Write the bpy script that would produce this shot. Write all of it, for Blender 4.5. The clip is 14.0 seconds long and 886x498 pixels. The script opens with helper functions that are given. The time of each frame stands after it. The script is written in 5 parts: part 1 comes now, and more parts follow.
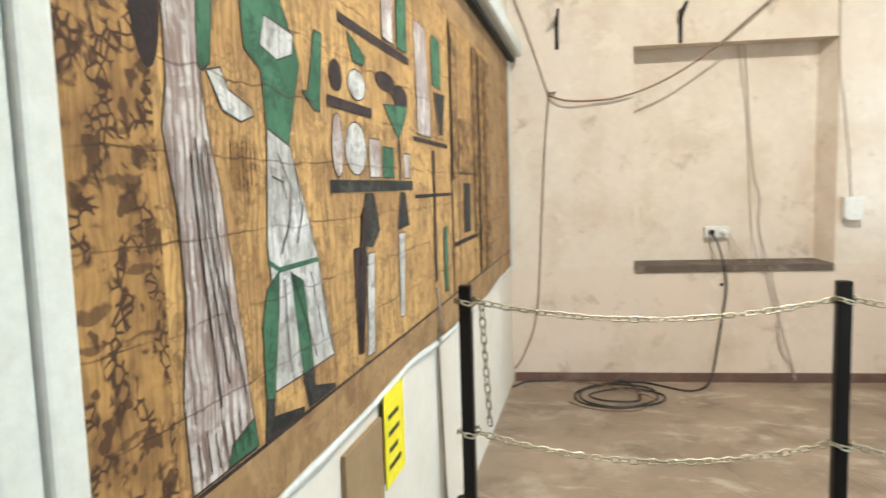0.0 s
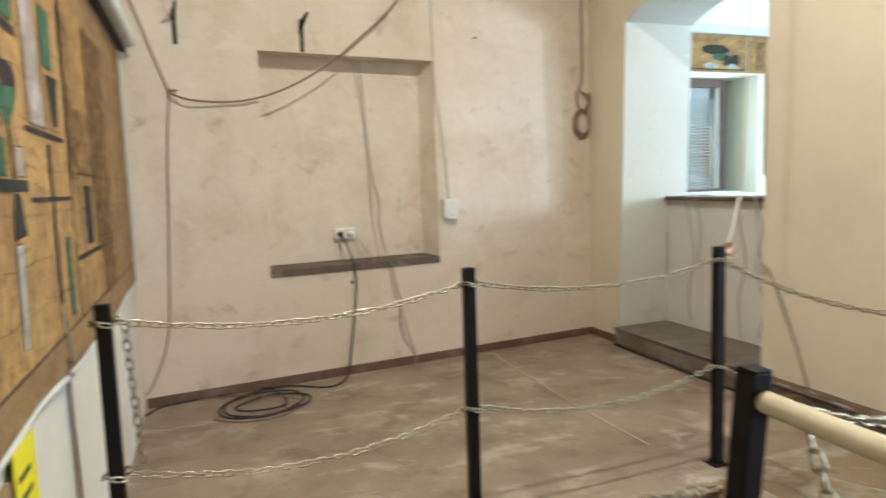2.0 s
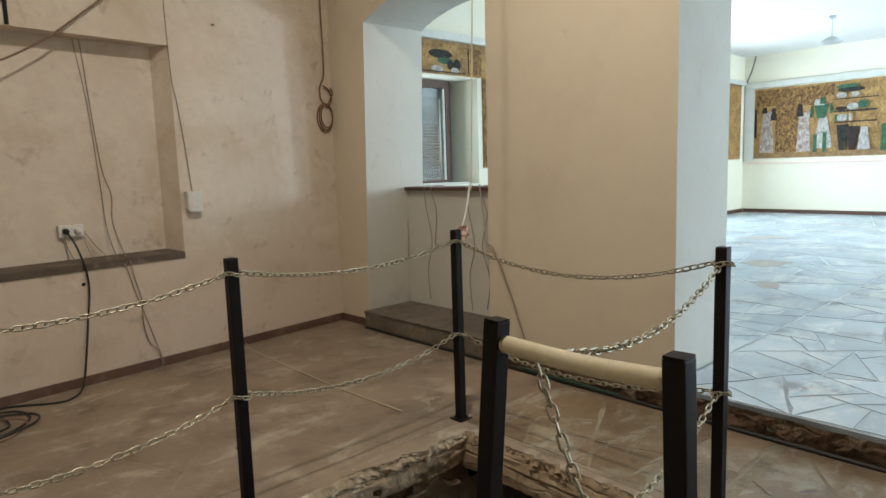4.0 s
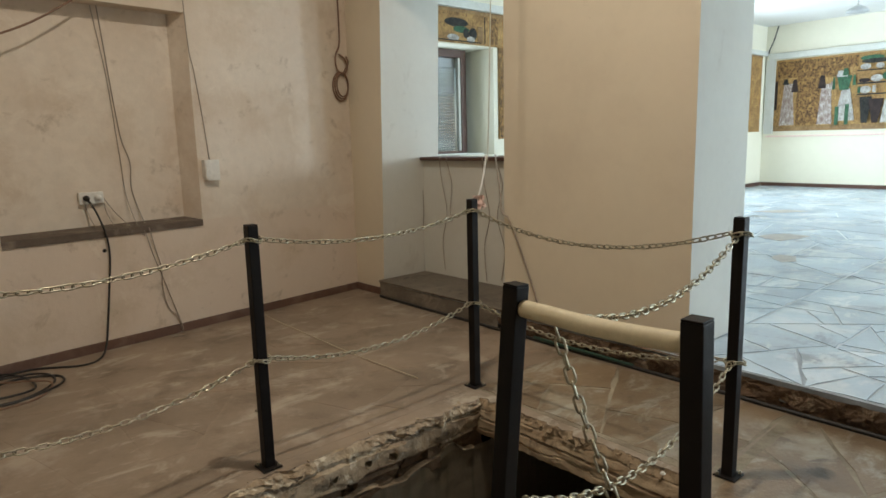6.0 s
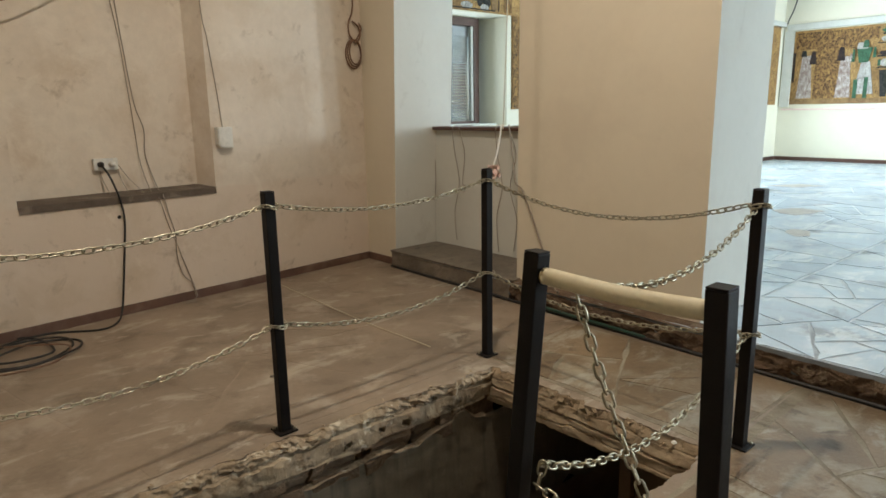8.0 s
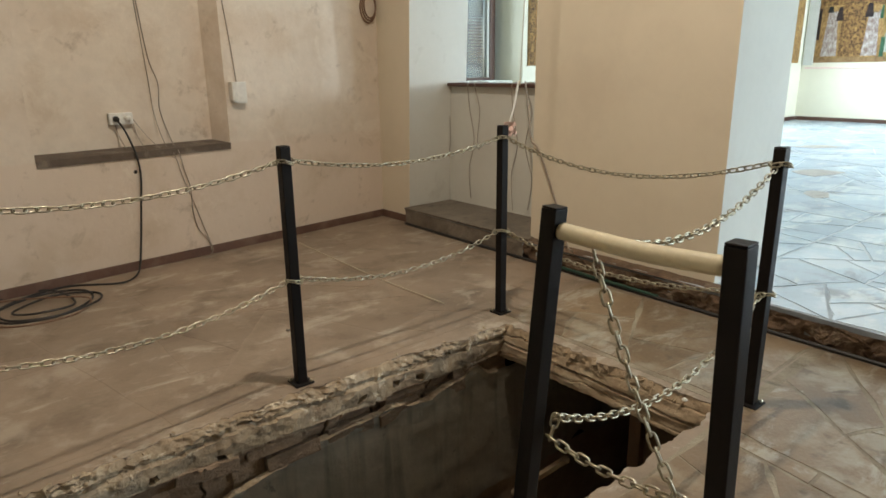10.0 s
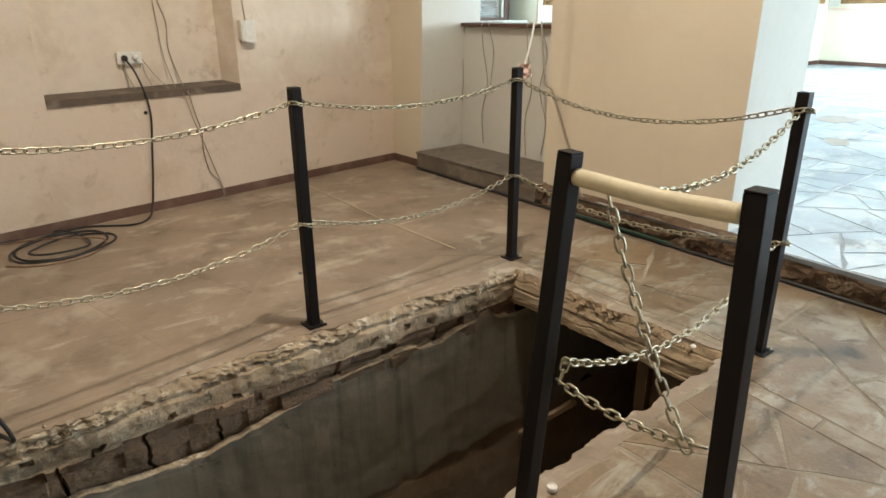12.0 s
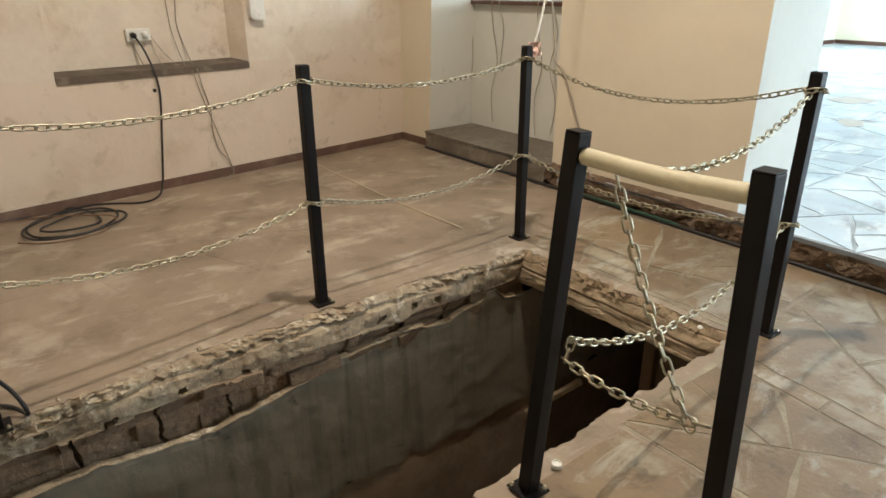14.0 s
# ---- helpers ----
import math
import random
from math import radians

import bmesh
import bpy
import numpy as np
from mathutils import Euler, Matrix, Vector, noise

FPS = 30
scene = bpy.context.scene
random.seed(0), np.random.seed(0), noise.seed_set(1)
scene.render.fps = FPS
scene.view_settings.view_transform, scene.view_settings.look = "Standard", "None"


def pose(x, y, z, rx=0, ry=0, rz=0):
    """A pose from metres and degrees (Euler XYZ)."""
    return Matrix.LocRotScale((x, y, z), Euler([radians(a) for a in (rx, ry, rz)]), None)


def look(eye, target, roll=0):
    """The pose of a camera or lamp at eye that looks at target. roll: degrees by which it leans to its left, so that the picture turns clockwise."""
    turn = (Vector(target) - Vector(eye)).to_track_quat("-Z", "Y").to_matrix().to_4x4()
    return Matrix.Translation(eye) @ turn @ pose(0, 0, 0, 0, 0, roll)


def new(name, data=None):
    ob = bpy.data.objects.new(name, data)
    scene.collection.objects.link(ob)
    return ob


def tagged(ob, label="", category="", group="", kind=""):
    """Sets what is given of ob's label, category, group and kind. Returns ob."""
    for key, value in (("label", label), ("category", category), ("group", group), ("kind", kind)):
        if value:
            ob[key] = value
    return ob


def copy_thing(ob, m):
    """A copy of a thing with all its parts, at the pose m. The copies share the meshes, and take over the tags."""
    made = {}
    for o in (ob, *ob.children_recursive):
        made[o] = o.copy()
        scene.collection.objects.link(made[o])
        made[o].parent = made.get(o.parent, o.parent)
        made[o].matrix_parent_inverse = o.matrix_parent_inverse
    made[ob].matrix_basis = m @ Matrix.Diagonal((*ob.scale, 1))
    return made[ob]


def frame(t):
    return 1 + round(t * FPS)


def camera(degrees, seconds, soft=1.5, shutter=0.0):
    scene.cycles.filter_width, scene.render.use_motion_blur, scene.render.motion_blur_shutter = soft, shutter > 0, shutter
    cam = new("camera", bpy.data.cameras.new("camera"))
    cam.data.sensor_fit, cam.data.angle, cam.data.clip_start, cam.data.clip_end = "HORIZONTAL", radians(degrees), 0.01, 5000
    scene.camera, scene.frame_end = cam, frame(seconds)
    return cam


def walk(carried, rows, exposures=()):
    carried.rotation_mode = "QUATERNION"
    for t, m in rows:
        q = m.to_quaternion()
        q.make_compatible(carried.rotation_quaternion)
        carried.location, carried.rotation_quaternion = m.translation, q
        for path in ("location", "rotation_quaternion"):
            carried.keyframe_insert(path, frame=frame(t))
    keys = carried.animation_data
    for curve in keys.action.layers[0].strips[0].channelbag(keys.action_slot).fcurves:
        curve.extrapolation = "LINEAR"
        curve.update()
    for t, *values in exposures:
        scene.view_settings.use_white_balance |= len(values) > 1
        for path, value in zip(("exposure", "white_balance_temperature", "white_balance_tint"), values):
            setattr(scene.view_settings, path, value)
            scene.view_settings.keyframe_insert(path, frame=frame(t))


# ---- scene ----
cam = camera(68.8, 14.0, soft=1.6, shutter=0.4)
PATH = [
    (0, (0.05, 0.155, 1.342), (-0.406, 2.094, 1.154), -1.7),
    (0.5, (-0.032, 0.198, 1.326), (-0.133, 2.187, 1.139), -2.1),
    (1, (-0.083, 0.3, 1.297), (0.036, 2.287, 1.107), -2.3),
    (1.5, (-0.092, 0.296, 1.313), (0.244, 2.258, 1.119), -1.9),
    (2, (-0.091, 0.218, 1.325), (0.597, 2.085, 1.124), -1.9),
    (2.5, (-0.163, 0.161, 1.33), (0.966, 1.797, 1.112), -2.0),
    (3, (-0.18, 0.148, 1.32), (1.157, 1.618, 1.094), -2.1),
    (3.2, (-0.195, 0.138, 1.324), (1.164, 1.587, 1.097), -2.0),
    (5.5, (-0.262, 0.121, 1.31), (1.064, 1.587, 1.003), -1.6),
    (6, (-0.267, 0.123, 1.308), (1.049, 1.592, 0.975), -1.5),
    (6.5, (-0.275, 0.127, 1.304), (1.031, 1.597, 0.939), -1.3),
    (7, (-0.283, 0.135, 1.301), (1.021, 1.605, 0.929), -1.2),
    (7.5, (-0.288, 0.138, 1.3), (1.007, 1.609, 0.905), -1.1),
    (8, (-0.292, 0.14, 1.297), (0.993, 1.615, 0.879), -1.0),
    (10.5, (-0.305, 0.143, 1.287), (0.912, 1.616, 0.698), -0.6),
    (11, (-0.302, 0.147, 1.289), (0.897, 1.612, 0.644), -0.5),
    (11.5, (-0.308, 0.144, 1.285), (0.877, 1.603, 0.602), -0.4),
    (12, (-0.306, 0.15, 1.285), (0.87, 1.609, 0.585), -0.4),
    (12.5, (-0.308, 0.151, 1.286), (0.864, 1.614, 0.589), -0.4),
    (13, (-0.303, 0.15, 1.281), (0.86, 1.615, 0.573), -0.4),
    (13.5, (-0.308, 0.148, 1.282), (0.846, 1.607, 0.549), -0.2),
    (14, (-0.307, 0.143, 1.284), (0.834, 1.601, 0.527), -0.3),
]
EXPOSURES = [(0.0, 0.68, 5980, 8), (0.5, 0.02, 6150, 9), (0.8, -0.58, 6200, 9), (1.2, -0.58, 6200, 9), (1.5, 0.22, 6150, 9), (2.0, 0.14, 6200, 9), (2.4, -0.18, 6300, 9), (3.0, -0.63, 6400, 10), (5.5, -0.70, 6700, 12), (6.5, -0.74, 6720, 12), (8.0, -0.56, 6750, 12), (10.5, -0.25, 6700, 12), (11.5, 0.05, 6650, 12), (14.0, 0.14, 6600, 12)]
walk(cam, [(t, look(eye, target, roll)) for t, eye, target, roll in PATH], EXPOSURES)

# ---------------------------------------------------------------- light
world = bpy.data.worlds.new("world")
scene.world = world
world.use_nodes = True
wn = world.node_tree
sky = wn.nodes.new("ShaderNodeTexSky")
sky.sky_type, sky.sun_disc = "NISHITA", False
sky.sun_elevation, sky.sun_rotation = radians(48), radians(150)
wn.links.new(sky.outputs[0], wn.nodes["Background"].inputs[0])
wn.nodes["Background"].inputs[1].default_value = 0.12


def lamp(name, m, size_x, size_y, watts, colour):
    data = bpy.data.lights.new(name, "AREA")
    data.shape, data.size, data.size_y, data.energy, data.color = "RECTANGLE", size_x, size_y, watts, colour
    ob = new(name, data)
    ob.matrix_world = m
    return ob


DAY = 330.0
# the room's one shaded bulb, high under the ceiling
bulb_light = lamp("bulb_light", pose(1.24, 1.88, 3.99), 0.09, 0.09, 108.0, (1.0, 0.925, 0.80))
bulb_light.data.shape = "DISK"
# daylight that enters by the windows of the neighbouring hall
for wx in (5.2, 8.6, 12.0):
    lamp("window_daylight", pose(wx, 6.40, 1.8, -90, 0, 0), 1.3, 1.25, DAY * (0.05 if wx < 6 else 0.75), (0.68, 0.86, 1.0))
for wx in (5.2, 8.6, 12.0):
    lamp("window_daylight", pose(wx, -3.95, 1.9, 90, 0, 0), 1.5, 1.6, DAY * (0.25 if wx < 6 else 0.7 if wx < 10 else 2.6), (0.68, 0.86, 1.0))


# ---------------------------------------------------------------- materials
def surface(name, colour, rough=0.7, metal=0.0, tint=None, scale=3.0, amount=0.5, fine=40.0, grainy=0.30, bump=0.15, stain=None,
            stain_scale=1.3, stain_amount=0.5, stain_range=(0.50, 0.68), spots=None, spot_range=(0.60, 0.70), spot_amount=0.8, dado=None, streak=None, vary=0.0, shift=True, spec=0.5, spot_scale=None, scuff=None, scuff_scale=5.0, scuff_range=(0.54, 0.62), scuff_amount=0.7):
    """A surface: base colour to tint by coarse noise, fine grain, stains of their own shape, relief."""
    m = bpy.data.materials.new(name)
    m.use_nodes = True
    t = m.node_tree
    b = t.nodes["Principled BSDF"]
    b.inputs["Roughness"].default_value, b.inputs["Metallic"].default_value = rough, metal
    b.inputs["Specular IOR Level"].default_value = spec
    where = t.nodes.new("ShaderNodeTexCoord").outputs["Object"]
    shift_on = shift
    if vary:
        info = t.nodes.new("ShaderNodeObjectInfo")
        moved = t.nodes.new("ShaderNodeVectorMath")
        moved.operation = "MULTIPLY_ADD"
        moved.inputs[1].default_value = (1, 1, 1)
        scaled = t.nodes.new("ShaderNodeVectorMath")
        scaled.operation = "SCALE"
        scaled.inputs[3].default_value = 31.0
        t.links.new(info.outputs["Random"], scaled.inputs[0])
        t.links.new(where, moved.inputs[0])
        t.links.new(scaled.outputs[0], moved.inputs[2])
        where = moved.outputs[0] if shift_on else where

    def grain(size, detail, low, high, distort=0.0):
        n = t.nodes.new("ShaderNodeTexNoise")
        n.inputs["Scale"].default_value, n.inputs["Detail"].default_value = size, detail
        n.inputs["Distortion"].default_value = distort
        n.inputs["Roughness"].default_value = 0.66
        t.links.new(where, n.inputs["Vector"])
        r = t.nodes.new("ShaderNodeMapRange")
        r.inputs["From Min"].default_value, r.inputs["From Max"].default_value = low, high
        t.links.new(n.outputs[0], r.inputs["Value"])
        return r.outputs[0]

    def mix(fac, a, c, kind="MIX"):
        x = t.nodes.new("ShaderNodeMix")
        x.data_type, x.blend_type = "RGBA", kind
        for plug, value in ((x.inputs["Factor"], fac), (x.inputs["A"], a), (x.inputs["B"], c)):
            if isinstance(value, bpy.types.NodeSocket):
                t.links.new(value, plug)
            else:
                plug.default_value = value
        return x.outputs["Result"]

    def times(value, k):
        x = t.nodes.new("ShaderNodeMath")
        x.operation = "MULTIPLY"
        t.links.new(value, x.inputs[0])
        x.inputs[1].default_value = k
        return x.outputs[0]

    first = (*colour, 1)
    second = (*(tint or [c * 0.72 for c in colour]), 1)
    out = mix(times(grain(scale, 6, 0.35, 0.68, 0.08), amount), first, second)
    out = mix(times(grain(fine, 4, 0.4, 0.75), grainy), out, (*[c * 0.55 for c in colour], 1))
    if dado:
        cut = t.nodes.new("ShaderNodeSeparateXYZ")
        t.links.new(where, cut.inputs[0])
        wave = t.nodes.new("ShaderNodeMath")
        wave.operation = "MULTIPLY_ADD"
        wave.inputs[1].default_value = 0.06
        t.links.new(grain(3.0, 5, 0.2, 0.8), wave.inputs[0])
        t.links.new(cut.outputs[2], wave.inputs[2])
        band = t.nodes.new("ShaderNodeMapRange")
        for key, v in (("From Min", dado[0] + 0.02), ("From Max", dado[0]), ("To Max", 0.75)):
            band.inputs[key].default_value = v
        t.links.new(wave.outputs[0], band.inputs["Value"])
        out = mix(band.outputs[0], out, (*dado[1], 1))
        out = mix(times(grain(scale * 2.0, 6, 0.42, 0.66, 0.1), 0.5), out, second)
    if streak:
        mp = t.nodes.new("ShaderNodeMapping")
        mp.inputs["Scale"].default_value = (17.0, 17.0, 1.1)
        t.links.new(where, mp.inputs["Vector"])
        n = t.nodes.new("ShaderNodeTexNoise")
        n.inputs["Scale"].default_value, n.inputs["Detail"].default_value = 1.0, 6.0
        t.links.new(mp.outputs[0], n.inputs["Vector"])
        r = t.nodes.new("ShaderNodeMapRange")
        r.inputs["From Min"].default_value, r.inputs["From Max"].default_value, r.inputs["To Max"].default_value = 0.5, 0.66, 0.65
        t.links.new(n.outputs[0], r.inputs["Value"])
        out = mix(r.outputs[0], out, (*streak, 1))
    if stain:
        out = mix(times(grain(stain_scale, 8, *stain_range, 0.15), stain_amount), out, (*stain, 1))
    if spots:
        out = mix(times(grain(spot_scale or scale * 2.3, 9, *spot_range, 0.35), spot_amount), out, (*spots, 1))
    if scuff:
        mp = t.nodes.new("ShaderNodeMapping")
        mp.inputs["Rotation"].default_value, mp.inputs["Scale"].default_value = (0, 0, 0.6), (1.0, 2.1, 1.0)
        t.links.new(where, mp.inputs["Vector"])
        n = t.nodes.new("ShaderNodeTexNoise")
        n.inputs["Scale"].default_value, n.inputs["Detail"].default_value = scuff_scale, 10.0
        n.inputs["Roughness"].default_value, n.inputs["Distortion"].default_value = 0.72, 0.6
        t.links.new(mp.outputs[0], n.inputs["Vector"])
        r = t.nodes.new("ShaderNodeMapRange")
        r.inputs["From Min"].default_value, r.inputs["From Max"].default_value, r.inputs["To Max"].default_value = *scuff_range, scuff_amount
        t.links.new(n.outputs[0], r.inputs["Value"])
        out = mix(r.outputs[0], out, (*scuff, 1))
    if vary:
        v = t.nodes.new("ShaderNodeHueSaturation")
        r = t.nodes.new("ShaderNodeMapRange")
        r.inputs["To Min"].default_value, r.inputs["To Max"].default_value = 1 - vary, 1 + vary
        t.links.new(info.outputs["Random"], r.inputs["Value"])
        t.links.new(r.outputs[0], v.inputs["Value"])
        t.links.new(out, v.inputs["Color"])
        out = v.outputs[0]
    t.links.new(out, b.inputs["Base Color"])
    if bump:
        h = t.nodes.new("ShaderNodeMath")
        h.operation = "ADD"
        t.links.new(times(grain(scale * 4, 6, 0.2, 0.8), 1.0), h.inputs[0])
        t.links.new(times(grain(fine * 1.7, 4, 0.2, 0.8), 0.45), h.inputs[1])
        bp = t.nodes.new("ShaderNodeBump")
        bp.inputs["Strength"].default_value, bp.inputs["Distance"].default_value = bump, 0.02
        t.links.new(h.outputs[0], bp.inputs["Height"])
        t.links.new(bp.outputs[0], b.inputs["Normal"])
    return m


PLASTER = surface("tan_plaster", (0.735, 0.645, 0.535), 0.88, tint=(0.655, 0.55, 0.44), scale=1.2, amount=0.8, fine=16, grainy=0.2, bump=0.11,
                  stain=(0.58, 0.465, 0.345), stain_scale=2.3, stain_amount=0.65, stain_range=(0.51, 0.64), spots=(0.36, 0.27, 0.185), spot_scale=5.0, spot_range=(0.58, 0.70), spot_amount=0.65,
                  dado=(0.80, (0.68, 0.56, 0.45)), scuff=(0.78, 0.70, 0.585), scuff_scale=3.2, scuff_range=(0.56, 0.64), scuff_amount=0.45)
PLASTER_PIER = surface("smooth_tan_plaster", (0.72, 0.635, 0.495), 0.85, tint=(0.67, 0.585, 0.445), scale=0.7, amount=0.6, fine=14, grainy=0.05, bump=0.03,
                       stain=(0.58, 0.495, 0.385), stain_scale=1.4, stain_amount=0.35, spots=(0.42, 0.34, 0.25), spot_scale=3.4, spot_range=(0.66, 0.76), spot_amount=0.5)
WHITE = surface("white_limewash", (0.66, 0.645, 0.58), 0.85, tint=(0.60, 0.585, 0.52), scale=0.9, amount=0.6, fine=18, grainy=0.06, bump=0.02,
                stain=(0.57, 0.53, 0.46), stain_scale=1.2, stain_amount=0.4, spots=(0.38, 0.34, 0.28), spot_range=(0.61, 0.74), spot_amount=0.55)
OLDWHITE = surface("cream_limewash", (0.68, 0.625, 0.53), 0.85, tint=(0.60, 0.54, 0.44), scale=1.5, amount=0.6, fine=20, grainy=0.12, bump=0.04,
                   stain=(0.50, 0.43, 0.34), stain_scale=1.8, stain_amount=0.35)
CREAM = surface("cream_wall_paint", (0.78, 0.74, 0.60), 0.8, tint=(0.72, 0.68, 0.54), scale=0.5, amount=0.5, fine=8, grainy=0.05, bump=0.01)
CEILING = surface("ceiling_whitewash", (0.80, 0.79, 0.76), 0.9, scale=1.0, amount=0.2, bump=0.05)
DUST = surface("dusty_flagstone", (0.315, 0.238, 0.172), 0.46, tint=(0.205, 0.153, 0.108), scale=1.7, amount=1.0, fine=26, grainy=0.2, bump=0.12,
               stain=(0.44, 0.37, 0.29), stain_scale=2.4, stain_amount=0.6, stain_range=(0.53, 0.64), spots=(0.15, 0.110, 0.075), spot_scale=3.4, spot_range=(0.53, 0.66), spot_amount=0.75, vary=0.05, shift=False,
               scuff=(0.47, 0.405, 0.32), scuff_scale=2.2, scuff_range=(0.56, 0.62), scuff_amount=0.6)
STONE = surface("worn_flagstone", (0.25, 0.178, 0.110), 0.40, tint=(0.165, 0.110, 0.063), scale=2.6, amount=1.0, fine=34, grainy=0.25, bump=0.13,
                stain=(0.33, 0.285, 0.21), stain_scale=3.3, stain_amount=0.8, stain_range=(0.51, 0.62), spots=(0.095, 0.062, 0.038), spot_scale=7.0, spot_range=(0.56, 0.66), spot_amount=0.7, vary=0.16, shift=False,
                scuff=(0.41, 0.385, 0.32), scuff_scale=2.2, scuff_range=(0.53, 0.60), scuff_amount=0.6)
JOINT = surface("pale_joint_mortar", (0.36, 0.31, 0.225), 0.75, tint=(0.15, 0.115, 0.075), scale=3.4, amount=1.0, fine=40, bump=0.3)

# hall stone and mortar: the sky's blue sheen is mixed into their grey
HALLSTONE = surface("sky_tinted_flagstone", (0.465, 0.555, 0.63), 0.24, tint=(0.33, 0.40, 0.455), scale=1.3, amount=0.9, fine=26, grainy=0.12, bump=0.14,
                    stain=(0.60, 0.64, 0.66), stain_scale=2.2, stain_amount=0.7, stain_range=(0.52, 0.61), spots=(0.22, 0.23, 0.23), spot_scale=2.6, spot_range=(0.56, 0.66), vary=0.09, shift=False,
                    scuff=(0.66, 0.69, 0.69), scuff_scale=2.0, scuff_range=(0.56, 0.60), scuff_amount=0.6)
HALLMORTAR = surface("sky_tinted_mortar", (0.42, 0.47, 0.51), 0.4, tint=(0.17, 0.18, 0.185), scale=2.2, amount=1.0, fine=40, bump=0.2)
RISER = surface("crumbling_step_edge", (0.20, 0.128, 0.078), 0.9, tint=(0.07, 0.045, 0.03), scale=7, amount=0.9, fine=50, bump=0.7, scuff=(0.30, 0.23, 0.155), scuff_scale=5)
STEPSTONE = surface("dark_step_stone", (0.20, 0.165, 0.125), 0.75, tint=(0.105, 0.083, 0.062), scale=5, amount=0.9, fine=50, bump=0.35,
                    stain=(0.31, 0.265, 0.21), stain_scale=2.5, stain_amount=0.6, spots=(0.04, 0.033, 0.027))
SKIRT = surface("red_brown_skirting", (0.155, 0.085, 0.06), 0.6, tint=(0.10, 0.052, 0.038), scale=5, amount=0.7, fine=50, bump=0.12,
                stain=(0.26, 0.19, 0.14), stain_scale=4, stain_amount=0.5)
RUBBLE = surface("broken_concrete", (0.43, 0.325, 0.212), 0.95, tint=(0.27, 0.196, 0.128), scale=7, amount=1.0, fine=45, bump=0.5,
                 stain=(0.57, 0.475, 0.345), stain_scale=4, stain_amount=0.7, spots=(0.11, 0.075, 0.048), spot_scale=11.0, spot_range=(0.57, 0.66), spot_amount=0.75,
                 scuff=(0.66, 0.57, 0.43), scuff_scale=9.0, scuff_range=(0.57, 0.62), scuff_amount=0.75)
SPLIT = surface("split_tan_masonry", (0.46, 0.35, 0.23), 0.9, tint=(0.33, 0.238, 0.152), scale=6, amount=0.9, fine=50, bump=0.4,
                stain=(0.52, 0.42, 0.29), stain_scale=5, stain_amount=0.6, spots=(0.12, 0.077, 0.047), spot_range=(0.60, 0.68))
EARTH = surface("brown_loose_masonry", (0.37, 0.25, 0.155), 0.95, tint=(0.17, 0.108, 0.066), scale=7, amount=0.95, fine=50, bump=0.5)
BRICK = surface("old_tan_brick", (0.29, 0.195, 0.122), 0.9, tint=(0.20, 0.135, 0.085), scale=9, amount=0.9, fine=70, bump=0.7, vary=0.3)
CEMENT = surface("grey_cement_render", (0.275, 0.237, 0.178), 0.7, tint=(0.20, 0.172, 0.126), scale=2.2, amount=0.7, fine=24, bump=0.12,
                 stain=(0.29, 0.225, 0.15), stain_scale=1.9, stain_amount=0.55, stain_range=(0.52, 0.68), spots=(0.085, 0.072, 0.054), spot_scale=9.0, spot_range=(0.63, 0.70), streak=(0.135, 0.118, 0.09),
                 scuff=(0.35, 0.315, 0.25), scuff_scale=4.5, scuff_range=(0.60, 0.68), scuff_amount=0.45)
LOWRENDER = surface("brown_lower_render", (0.33, 0.235, 0.15), 0.85, tint=(0.20, 0.14, 0.09), scale=4, amount=0.8, fine=40, bump=0.3,
                    stain=(0.40, 0.32, 0.23), stain_scale=3, stain_amount=0.6)
TIMBER = surface("raw_split_timber", (0.46, 0.34, 0.21), 0.85, tint=(0.27, 0.18, 0.10), scale=8, amount=0.8, fine=60, bump=0.5)
DARKWOOD = surface("dark_brown_wood", (0.11, 0.05, 0.032), 0.5, tint=(0.06, 0.028, 0.02), scale=6, amount=0.6, fine=60, bump=0.1)
BLACK = surface("black_painted_steel", (0.0075, 0.0056, 0.0048), 0.5, tint=(0.015, 0.011, 0.009), scale=14, amount=0.5, fine=90, bump=0.05, spec=0.18)
ZINC = surface("zinc_plated_steel", (0.54, 0.495, 0.375), 0.36, metal=1.0, tint=(0.24, 0.21, 0.145), scale=30, amount=0.75, fine=120, bump=0.05)
PIPE = surface("cream_plastic_pipe", (0.66, 0.585, 0.41), 0.5, tint=(0.53, 0.445, 0.28), scale=9, amount=0.6, fine=60, bump=0.04)
PLASTIC = surface("white_plastic", (0.78, 0.76, 0.70), 0.4, scale=20, amount=0.2, bump=0.0)
RUBBER = surface("black_rubber_cable", (0.02, 0.018, 0.017), 0.5, scale=20, amount=0.4, bump=0.0)
GREYCABLE = surface("grey_cable", (0.36, 0.30, 0.24), 0.6, scale=20, amount=0.4, bump=0.0)
BROWNCABLE = surface("brown_cable", (0.23, 0.13, 0.08), 0.6, scale=20, amount=0.4, bump=0.0)
STRING = surface("pale_string", (0.62, 0.54, 0.40), 0.8, scale=20, amount=0.4, bump=0.0)
RIBBON = surface("pale_pink_ribbon", (0.85, 0.64, 0.57), 0.5, scale=15, amount=0.4, bump=0.0)
GREENHOSE = surface("dark_green_hose", (0.014, 0.055, 0.036), 0.45, scale=15, amount=0.4, bump=0.0)
YELLOW = surface("yellow_notice_card", (0.82, 0.70, 0.02), 0.6, tint=(0.70, 0.58, 0.02), scale=6, amount=0.4, bump=0.0)
INK = surface("black_ink", (0.03, 0.03, 0.02), 0.6, scale=20, amount=0.2, bump=0.0)
